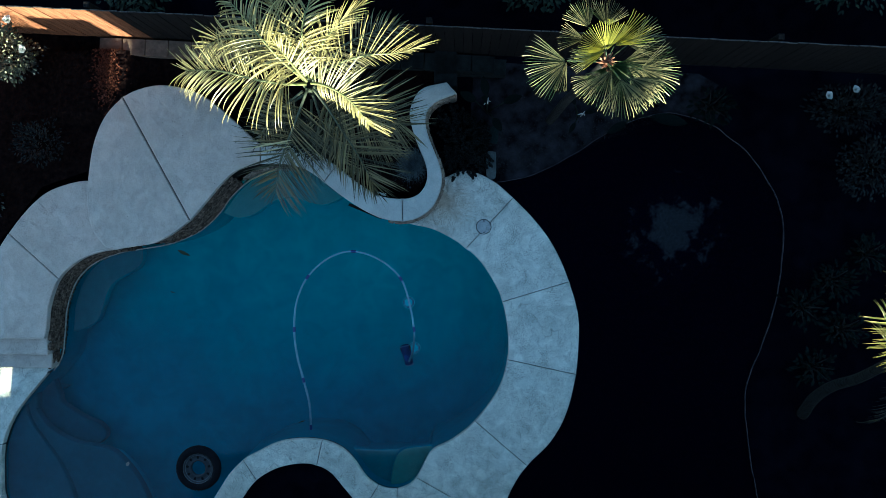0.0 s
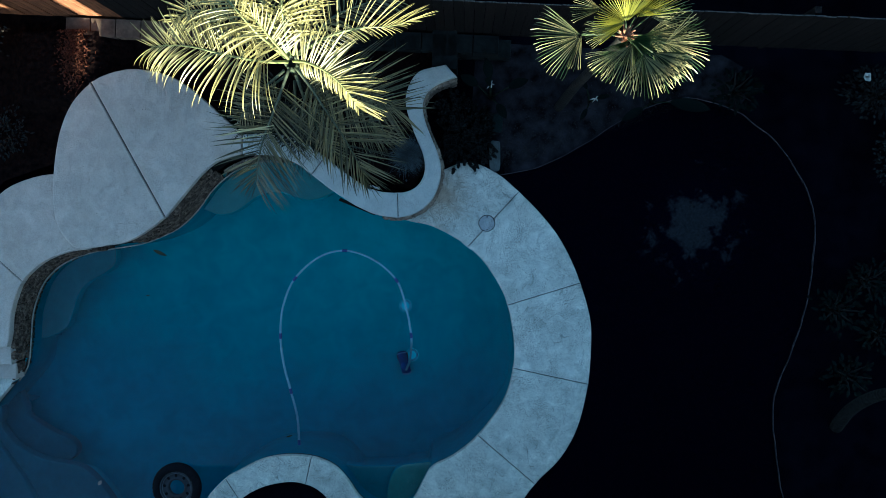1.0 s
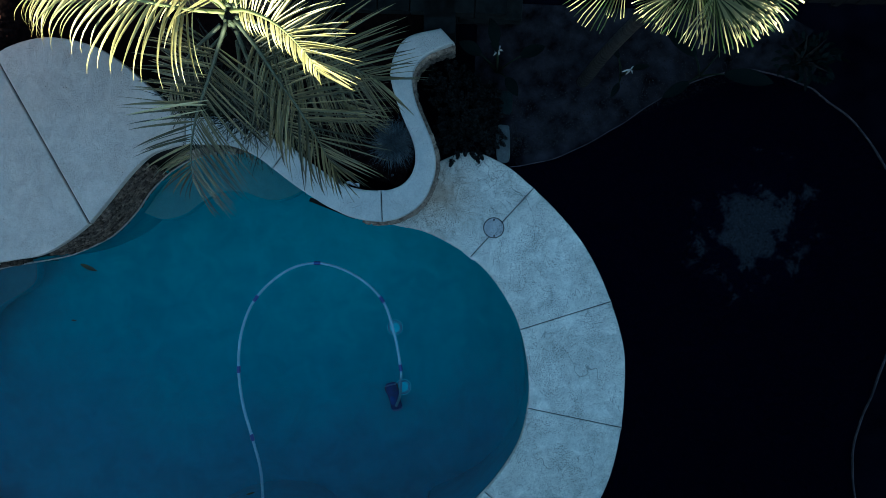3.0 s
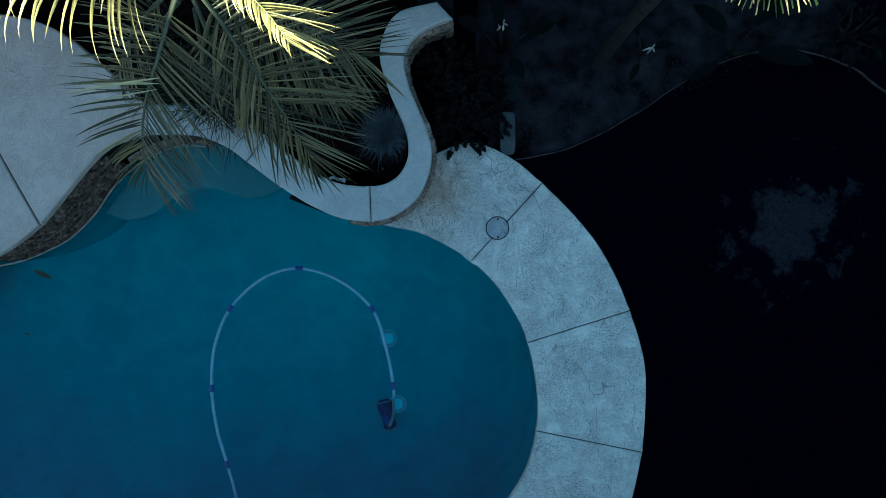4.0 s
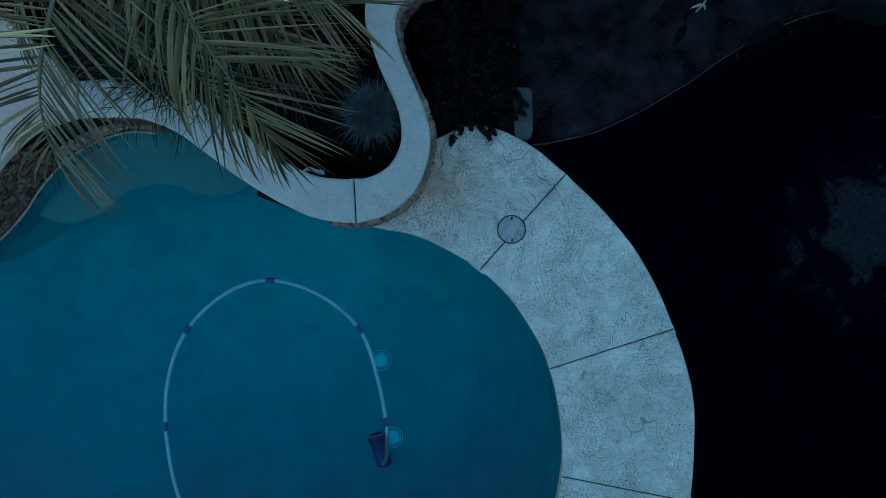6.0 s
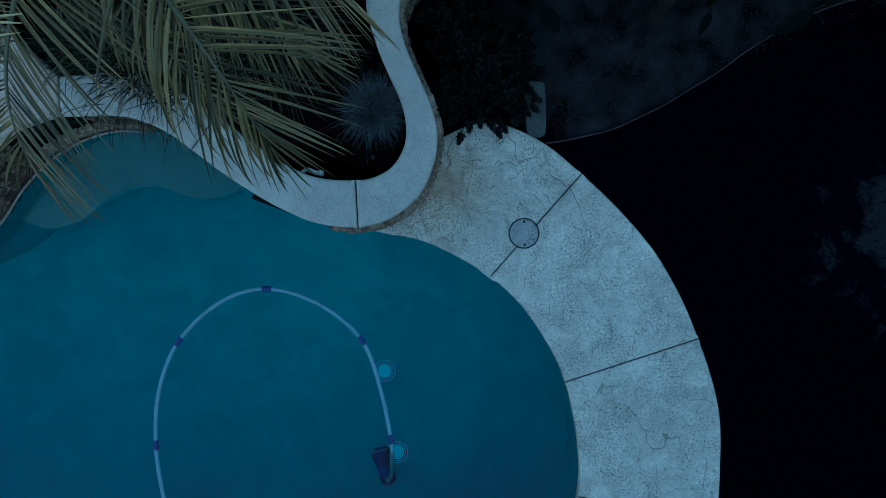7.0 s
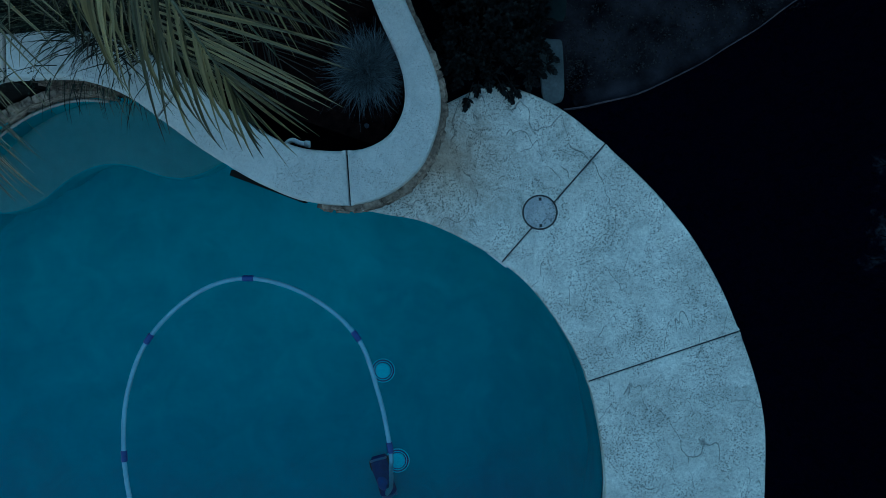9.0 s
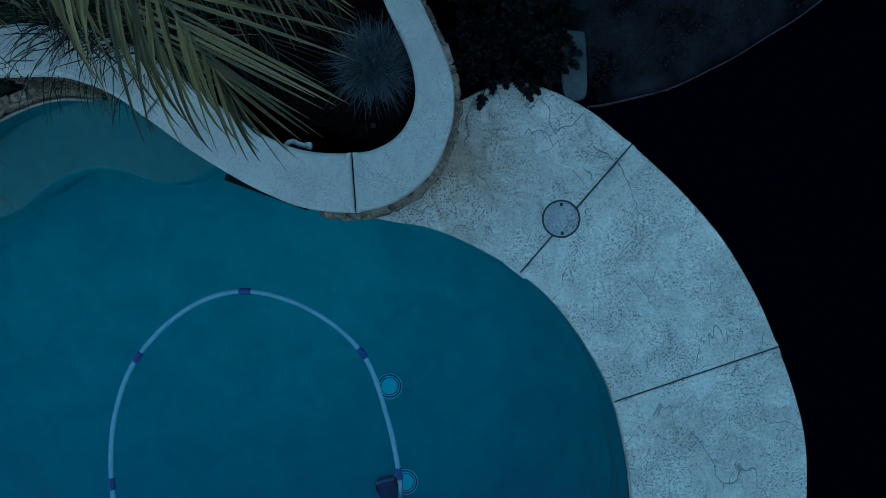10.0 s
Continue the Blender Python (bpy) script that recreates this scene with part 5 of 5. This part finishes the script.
# hub, azimuth, blade radius, where and how far the blade leans, half its spread
fan_palm("green fan palm with round pleated leaves by the fence", (1.52, 1.85, -0.03), (1.88, 2.17, 2.90), [
    (1.37, 2.17, 2.94, 192, 0.58, 100, 0.12, 58), (1.36, 2.17, 3.0, 260, 0.42, -90, 0.3, 14), (1.85, 2.27, 3.1, 130, 0.42, -75, 1.0, 92), (1.96, 2.34, 3.06, 42, 0.5, -100, 0.75, 32),
    (1.92, 2.08, 3.06, -70, 0.4, 100, 0.34, 95), (1.90, 2.00, 3.18, -116, 0.55, 95, 0.26, 38), (2.00, 1.86, 3.26, -80, 0.53, 90, 0.30, 50), (2.30, 2.04, 3.08, -14, 0.54, 80, 0.1, 64),
    (2.13, 1.90, 3.2, -44, 0.47, 90, 0.26, 44), (2.14, 2.36, 3.02, 14, 0.51, -95, 0.16, 42), (1.62, 2.56, 3.14, 118, 0.38, -80, 0.06, 46), (1.83, 2.56, 3.2, 82, 0.34, -80, 0.06, 58),
    (1.58, 2.44, 3.04, 172, 0.35, -80, 0.45, 34), (1.73, 2.21, 2.96, 188, 0.34, 80, 0.2, 36), (1.81, 2.00, 2.88, -140, 0.4, 90, 0.2, 40), (2.12, 2.17, 2.92, -8, 0.63, 100, 0.15, 50)])


def clump(bm, r, centre, radii, count, size, wide=0.45, up=0.3):
    """Leaves scattered through an uneven mass, thicker towards its skin."""
    for k in range(count):
        d = Vector((r.gauss(0, 1), r.gauss(0, 1), r.gauss(0, 1))).normalized()
        rad = r.random() ** 0.35 * (0.75 + 0.35 * noise.noise(d * 2.2 + Vector(centre)))
        p = Vector((centre[0] + d.x * radii[0] * rad, centre[1] + d.y * radii[1] * rad, centre[2] + d.z * radii[2] * rad))
        if p.z < 0.0:
            continue
        out = (d + Vector((r.uniform(-.7, .7), r.uniform(-.7, .7), r.uniform(-.3, .5) + up))).normalized()
        leaf_mesh(bm, Matrix.Translation(p) @ out.to_track_quat('X', 'Z').to_matrix().to_4x4(), size * r.uniform(0.6, 1.2), size * wide, 0.25, 3)


def shrub(name, label, centre, radii, count, size, mat, seed, blooms=(), wide=0.45):
    r = random.Random(seed)
    t = thing(name, label, "shrub", at=(centre[0], centre[1], 0))
    bm = bmesh.new()
    for k in range(7):
        a = 0.9 * k
        tip = Vector((centre[0] + math.cos(a) * radii[0] * 0.6, centre[1] + math.sin(a) * radii[1] * 0.6, centre[2] + 0.4 * radii[2]))
        tube(bm, [Vector((centre[0], centre[1], -0.06)), Vector((centre[0], centre[1], 0.1)).lerp(tip, 0.4), tip], [0.025, 0.018, 0.006], 6)
    local(t, part("stem", bm, M_TRUNK, t))
    bm = bmesh.new()
    clump(bm, r, centre, radii, count, size, wide)
    local(t, part("foliage", bm, mat, t))
    for k, p in enumerate(Vector(b) for b in blooms):
        bm = bmesh.new()
        for whorl, (tilt, size) in enumerate(((-12, 0.075), (-40, 0.062), (-68, 0.046))):
            for j in range(6):
                leaf_mesh(bm, Matrix.Translation(p) @ Matrix.Rotation(j * 1.047 + k + 0.5 * whorl, 4, 'Z') @ Matrix.Rotation(radians(tilt + r.uniform(-8, 8)), 4, 'Y'), size * r.uniform(0.8, 1.1), size * 0.95, -0.2, 4, 0.35)
        local(t, part("flower", bm, M_PETAL, t, "white flower"))
    return t


shrub("flowering_shrub", "glossy shrub with white flowers beside the fence", (-7.50, 2.85, 1.15), (0.62, 0.62, 0.95), 2100, 0.05, M_GLINTLEAF, 21, [(-6.92, 2.78, 1.45), (-7.05, 3.2, 1.6), (-7.75, 2.6, 1.9)], 0.6)
shrub("shrub", "dark green shrub beside the landing", (-8.3, 0.45, 0.8), (0.45, 0.5, 0.95), 1000, 0.06, M_GLINTLEAF, 22)
shrub("flowering_shrub", "dark shrub with two white roses in the far bed", (6.5, 1.95, 0.4), (0.9, 0.5, 0.4), 900, 0.08, M_NIGHTLEAF, 23, [(5.95, 2.12, 0.7), (6.38, 2.22, 0.7)])
shrub("shrub", "low black-green shrub on the mulch", (-7.35, 1.45, 0.4), (0.55, 0.55, 0.5), 700, 0.06, M_NIGHTLEAF, 27)
shrub("shrub", "dark low shrub beside the edging board", (6.9, 1.0, 0.35), (0.8, 0.7, 0.4), 800, 0.08, M_NIGHTLEAF, 24)
for k, x in enumerate((-5.5, -2.2, -0.2, 1.2, 3.0, 4.6, 6.3, 8.0)):
    shrub("shrub", "dark shrub behind the fence", (x, 4.0 + 0.25 * (k % 3), 0.8), (0.95, 0.6, 0.75), 650, 0.10, M_DARKLEAF, 30 + k)


def sprig_bush(label, spots, strays, seed):
    """Upright sprigs crowded with small blunt leaves; strays reach out low over the paving."""
    r = random.Random(seed)
    t = thing("sprig_bush", label, "shrub", at=(spots[0][0], spots[0][1], 0))
    bm, stems = bmesh.new(), bmesh.new()

    def sprig(root, top, leaves, size):
        tube(stems, [root, root.lerp(top, 0.6) + Vector((0, 0, 0.03)), top], [0.006, 0.005, 0.003], 4, False)
        way = (top - root).normalized()
        a0 = way.orthogonal().normalized()
        b0 = way.cross(a0)
        for j in range(leaves):
            v = j / leaves
            b = 2.4 * j + r.uniform(-0.3, 0.3)
            out = ((a0 * math.cos(b) + b0 * math.sin(b)) * (1 - 0.55 * v) + way * (0.35 + 0.9 * v)).normalized()
            leaf_mesh(bm, Matrix.Translation(top - way * (1 - v) * 0.085) @ out.to_track_quat('X', 'Z').to_matrix().to_4x4(), size * (1.15 - 0.45 * v), size * 0.42, 0.2, 3)

    for x, y, rad, high, count in spots:
        for k in range(count):
            a, q = r.uniform(0, 6.283), rad * math.sqrt(r.random())
            top = Vector((x + q * math.cos(a), y + q * math.sin(a), 0.08 + high * (1 - (q / rad) ** 2) + r.uniform(-0.06, 0.10)))
            sprig(Vector((x, y, -0.05)).lerp(Vector((top.x, top.y, 0)), 0.55), top, 16, r.uniform(0.040, 0.060))
    for x0, y0, x1, y1, z in strays:
        sprig(Vector((x0, y0, 0.06)), Vector((x1, y1, z)), 20, 0.052)
    local(t, part("stem", stems, M_TRUNK, t))
    local(t, part("foliage", bm, M_NIGHTLEAF, t))


sprig_bush("dark bush of leafy sprigs spilling over the deck edge", [(0.00, 1.50, 0.44, 0.42, 130), (0.18, 1.18, 0.26, 0.30, 60), (-0.20, 1.80, 0.34, 0.36, 60), (0.28, 1.62, 0.24, 0.26, 34), (-0.20, 1.22, 0.20, 0.30, 30), (-0.27, 1.10, 0.15, 0.24, 22)],
           [(-0.12, 1.0, -0.19, 0.80, 0.04), (-0.08, 1.0, -0.10, 0.90, 0.07), (0.10, 1.0, 0.17, 0.84, 0.05), (0.12, 1.05, 0.22, 0.88, 0.07), (0.05, 1.05, 0.11, 0.90, 0.09), (0.25, 1.10, 0.36, 0.96, 0.06), (0.28, 1.15, 0.42, 1.02, 0.06),
            (0.32, 1.2, 0.50, 1.05, 0.05), (0.32, 1.25, 0.52, 1.14, 0.05), (0.30, 1.3, 0.46, 1.20, 0.07), (0.0, 1.05, 0.0, 0.93, 0.08), (0.34, 1.45, 0.50, 1.42, 0.08), (0.3, 1.05, 0.30, 0.93, 0.06), (-0.2, 1.05, -0.27, 0.96, 0.06)], 41)

for k, (x, y, sx, sy, az) in enumerate(((0.49, 1.07, 0.19, 0.50, 2), (0.50, 1.60, 0.24, 0.30, -4))):
    rr = random.Random(60 + k)
    ring = [Vector((x + sx * 0.5 * math.copysign(abs(math.cos(a)) ** 0.45, math.cos(a)) * rr.uniform(0.9, 1.05), y + sy * 0.5 * math.copysign(abs(math.sin(a)) ** 0.45, math.sin(a)) * rr.uniform(0.94, 1.04), 0))
            for a in (2 * math.pi * q / 22 for q in range(22))]
    tagged(finish("stepping_stone", slab(ring, -0.06, -0.005, 0.01), M_DARKSLATE if k else M_SLATE), "mossy dark stepping stone in the bed" if k else "flat grey stepping stone in the bed beside the bush", "stepping stone", "stepping stones")

r = random.Random(44)
fescue = thing("grass_tuft", "round blue-grey grass tuft in the palm bed", "ornamental grass", at=(-0.88, 1.05, 0.34))
bm = bmesh.new()
for k in range(3600):
    a, e = r.uniform(0, 6.283), radians(r.uniform(12, 85))
    d = Vector((math.cos(a) * math.cos(e), math.sin(a) * math.cos(e), math.sin(e)))
    l, p = r.uniform(0.16, 0.36), Vector((r.gauss(0, 0.05), r.gauss(0, 0.05), 0))
    s = d.cross(Vector((0, 0, 1))).normalized() * 0.0013
    mid = p + d * l * 0.6
    tip = p + d * l + Vector((r.gauss(0, 0.03), r.gauss(0, 0.03), -0.05))
    v = [bm.verts.new(q) for q in (p - s, p + s, mid + s, mid - s, tip)]
    bm.faces.new(v[:4])
    bm.faces.new((v[3], v[2], v[4]))
part("foliage", bm, M_FESCUE, fescue)


def strap_plant(label, x, y, z, count, reach, seed):
    """A tuft of thin arching straps, some of them dry."""
    r = random.Random(seed)
    t = thing("strap_plant", label, "plant", at=(x, y, z))
    bm = bmesh.new()
    for k in range(count):
        a, e = r.uniform(0, 6.283), radians(r.uniform(36, 88))
        p = Vector((r.gauss(0, 0.15), r.gauss(0, 0.06), 0))
        d = Vector((math.cos(a) * math.cos(e), math.sin(a) * math.cos(e), math.sin(e)))
        l, wide = reach * r.uniform(0.5, 1.1), r.uniform(0.0025, 0.0085)
        rows = []
        for j in range(6):
            side = d.cross(Vector((0, 0, 1))).normalized() * wide * (1 - (j / 5) ** 2 * 0.9)
            rows.append((bm.verts.new(p - side), bm.verts.new(p + side)))
            d = (d + Vector((0, 0, -0.34))).normalized()
            p = p + d * l / 5
        for q0, q1 in zip(rows, rows[1:]):
            bm.faces.new((q0[0], q0[1], q1[1], q1[0]))
    part("foliage", bm, M_STRAP, t)


strap_plant("tuft of thin arching strap leaves, partly dry, in the palm bed", -2.80, 1.45, 0.26, 1300, 0.66, 71)
strap_plant("small tuft of thin dark strap leaves in the palm bed", -2.40, 1.33, 0.26, 1000, 0.62, 72)
strap_plant("dark tuft of thin strap leaves beside the terrace", -3.20, 1.62, 0.26, 800, 0.62, 73)


def seed_spray(x, y, z, az, seed):
    r = random.Random(seed)
    t = thing("seed_spray", "thin dark branching seed stalk with small berries over the wall cap", "seed stalk", "seed stalks", at=(x, y, z))
    stem, spots = bmesh.new(), []
    d = Vector((math.cos(radians(az)), math.sin(radians(az)), 0))
    q = d.cross(Vector((0, 0, 1)))
    root = Vector((0, 0, -0.42)) - d * 0.30
    tube(stem, [root, root.lerp(Vector(), 0.6) + Vector((0, 0, 0.10)), Vector((0, 0, 0)), d * 0.16 - Vector((0, 0, 0.03))], [0.004, 0.003, 0.0025, 0.0015], 5)
    for k in range(9):
        a = d * (0.02 * k - 0.02)
        tip = a + (d * r.uniform(0.4, 1.0) + q * r.uniform(-1, 1)).normalized() * r.uniform(0.05, 0.11)
        tube(stem, [a, a.lerp(tip, 0.5) + Vector((0, 0, 0.008)), tip], [0.0016, 0.0014, 0.001], 4)
        spots += [tip, a.lerp(tip, 0.6) + q * 0.008]
    part("stalk", stem, M_DARKSTALK, t)
    for s in spots:
        o = new("berry", BERRY)
        o.parent = t
        o.location = s


bm = bmesh.new()
bmesh.ops.create_icosphere(bm, subdivisions=1, radius=0.006)
BERRY = bpy.data.meshes.new("berry")
bm.to_mesh(BERRY)
bm.free()
BERRY.materials.append(M_DARKSTALK)
seed_spray(-3.25, 1.07, 0.70, 205, 5)
seed_spray(-3.09, 1.09, 0.68, 230, 6)


def paddle_plant(label, x, y, leaves):
    t = thing("paddle_plant", label, "plant", at=(x, y, -0.03))
    for az, stalk, el, length, width in leaves:
        a, e = radians(az), radians(el)
        d = Vector((math.cos(a) * math.cos(e), math.sin(a) * math.cos(e), math.sin(e)))
        b1, b2 = bmesh.new(), bmesh.new()
        tube(b1, [Vector((0, 0, 0)), d * stalk * 0.5 + Vector((0, 0, 0.05)), d * stalk], [0.016, 0.012, 0.008], 6)
        leaf_mesh(b2, Matrix.Translation(d * stalk) @ Vector((d.x, d.y, d.z * 0.15)).to_track_quat('X', 'Z').to_matrix().to_4x4(), length, width, 0.25, 10, 0.3)
        leaf = part("leaf", b2, M_BROAD, t, smooth=True)
        part("stalk", b1, M_DARKSTALK, leaf, smooth=True)


paddle_plant("broad-leaved plant with dry curled bracts in the bed", 0.42, 2.0, [(150, 0.5, 60, 0.30, 0.16), (20, 0.5, 55, 0.32, 0.15), (-60, 0.45, 65, 0.26, 0.14), (100, 0.6, 70, 0.3, 0.15), (170, 1.10, 88, 0.22, 0.12)])
paddle_plant("large broad leaf plant bending over the edging board", 3.0, 1.9, [(-10, 0.35, 50, 0.62, 0.20), (60, 0.5, 60, 0.5, 0.18), (140, 0.5, 60, 0.45, 0.18), (-150, 0.3, 40, 0.36, 0.14)])
for k, (x, y) in enumerate(((5.85, -1.40), (6.35, -0.95), (6.55, -1.8), (6.05, -2.45), (6.95, -0.5), (4.25, 2.05))):
    shrub("shrub", "dark ragged broad-leaved plant under the palm", (x, y, 0.22), (0.46, 0.42, 0.26), 110, 0.12, M_BROAD, 80 + k, (), 0.42)

far_crown = Vector((5.90, -1.72, 2.92))
feather_palm("leaning feather palm at the garden's far edge with sunlit fronds", (5.98, -3.33, -0.05), far_crown,
             [(0, arc(far_crown, az, length, e0, e1), dict(lmax=0.46, pairs=34, droop=(0.8, 0.8), wide=0.02))
              for az, length, e0, e1 in ((142, 1.25, 62, 10), (156, 1.0, 72, 5), (118, 1.5, 60, 5), (92, 1.7, 55, 0), (60, 1.8, 50, -10), (20, 1.8, 40, -20), (-20, 1.8, 40, -20))]
             + [(2, arc(far_crown, az, length, e0, e1), dict(lmax=0.4, pairs=34, wide=0.016))
                for az, length, e0, e1 in ((-84, 1.7, -10, -75), (-68, 1.8, -6, -70), (-50, 1.9, -6, -70))],
             0.095, [Vector((5.947, -2.934, 0.4)), Vector((5.986, -2.603, 0.9)), Vector((6.03, -2.30, 1.6))], M_RINGED, M_YELLOWFROND)


def bracts(x, y, z, seed):
    r = random.Random(seed)
    t = thing("dry_bract", "dry curled whitish leaf scraps hanging on the broad-leaved plant", "dry leaf", "dry leaf scraps", at=(x, y, z))
    bm = bmesh.new()
    for k in range(5):
        d = Vector((r.uniform(-1, 1), r.uniform(-1, 1), r.uniform(-0.6, 0.3))).normalized()
        leaf_mesh(bm, d.to_track_quat('X', 'Z').to_matrix().to_4x4(), r.uniform(0.05, 0.10), 0.022, 0.8, 5)
    part("scrap", bm, M_BRACT, t)


bracts(0.385, 2.005, 1.06, 3)
bracts(2.03, 1.91, 0.385, 4)
paddle_plant("small dark broad-leaved plant below the fan palm", 2.0, 1.92, [(0, 0.42, 82, 0.2, 0.08), (120, 0.36, 60, 0.2, 0.08), (240, 0.36, 60, 0.2, 0.08)])


# small stones and litter on the bare bed
rl = random.Random(55)
bm = bmesh.new()
for k in range(3600):
    x, y = 0.6 + 2.9 * rl.random() ** 1.3, 0.0
    y = 0.92 + 0.34 * max(0.0, x - 0.8) + abs(rl.gauss(0, 0.45))
    if y > 2.5:
        continue
    s = rl.uniform(0.002, 0.008)
    m = Matrix.Translation((x, y, -0.028 + s * 0.3)) @ Matrix.Rotation(rl.uniform(0, 6.28), 4, 'Z') @ Matrix.Diagonal((s * rl.uniform(0.8, 2.2), s, s * 0.6, 1))
    v = [bm.verts.new(m @ Vector(c)) for c in ((1, 0, 0), (0, 1, 0), (-1, 0, 0), (0, -1, 0), (0, 0, 1))]
    for i in range(4):
        bm.faces.new((v[i], v[(i + 1) % 4], v[4]))
tagged(finish("bed_litter", bm, M_LITTER), "small grey stones and dry litter on the bare bed", "gravel", kind="stuff")


# leaf crumbs blown onto the terrace
rc = random.Random(77)
bm = bmesh.new()
for k in range(46):
    if k % 3 == 0:
        x, y = rc.gauss(-4.98, 0.12), rc.gauss(1.78, 0.10)
    else:
        x = rc.uniform(-6.1, -3.7)
        y = rc.uniform(0.0, 1.9)
        if y < 0.95 * (x + 4.75) + 0.25 or y > 1.5 - 0.85 * (x + 3.6) or y > 2.0 + 1.2 * (x + 6.0):
            continue
    s = rc.uniform(0.003, 0.008)
    leaf_mesh(bm, Matrix.Translation((x, y, 0.5025)) @ Matrix.Rotation(rc.uniform(0, 6.28), 4, 'Z'), s * 2.2, s, 0.0, 3, 0.2)
tagged(finish("leaf_crumbs", bm, M_DEADFROND), "tiny dark leaf crumbs blown over the terrace", "litter", kind="stuff")


# lawn blades, thin where the soil shows through
rng = np.random.default_rng(8)
N = 70000
bx, by = rng.uniform(0.4, 5.6, N), rng.uniform(-5.6, 1.95, N)
lx = np.array([(p.x, p.y) for p in lawn_poly])
a, b = lx, np.roll(lx, -1, axis=0)
keep = np.zeros(N, int)
for (ax, ay), (cx, cy) in zip(a, b):
    hit = (ay > by) != (cy > by)
    if ay != cy:
        keep += hit & (bx < (cx - ax) * (by - ay) / (cy - ay) + ax)
thin = np.exp(-(((bx - 3.70) / 0.75) ** 2 + ((by + 0.05) / 0.9) ** 2) ** 2)
keep = (keep % 2 == 1) & (rng.random(N) > 0.9 * thin)
bx, by = bx[keep], by[keep]
n = len(bx)
h, az, lean = rng.uniform(0.025, 0.06, n), rng.uniform(0, 6.283, n), rng.uniform(0.01, 0.045, n)
wd = 0.004
V = np.empty((n, 3, 3))
V[:, 0] = np.stack([bx - wd * np.sin(az), by + wd * np.cos(az), np.full(n, -0.034)], 1)
V[:, 1] = np.stack([bx + wd * np.sin(az), by - wd * np.cos(az), np.full(n, -0.034)], 1)
V[:, 2] = np.stack([bx + lean * np.cos(az), by + lean * np.sin(az), -0.034 + h], 1)
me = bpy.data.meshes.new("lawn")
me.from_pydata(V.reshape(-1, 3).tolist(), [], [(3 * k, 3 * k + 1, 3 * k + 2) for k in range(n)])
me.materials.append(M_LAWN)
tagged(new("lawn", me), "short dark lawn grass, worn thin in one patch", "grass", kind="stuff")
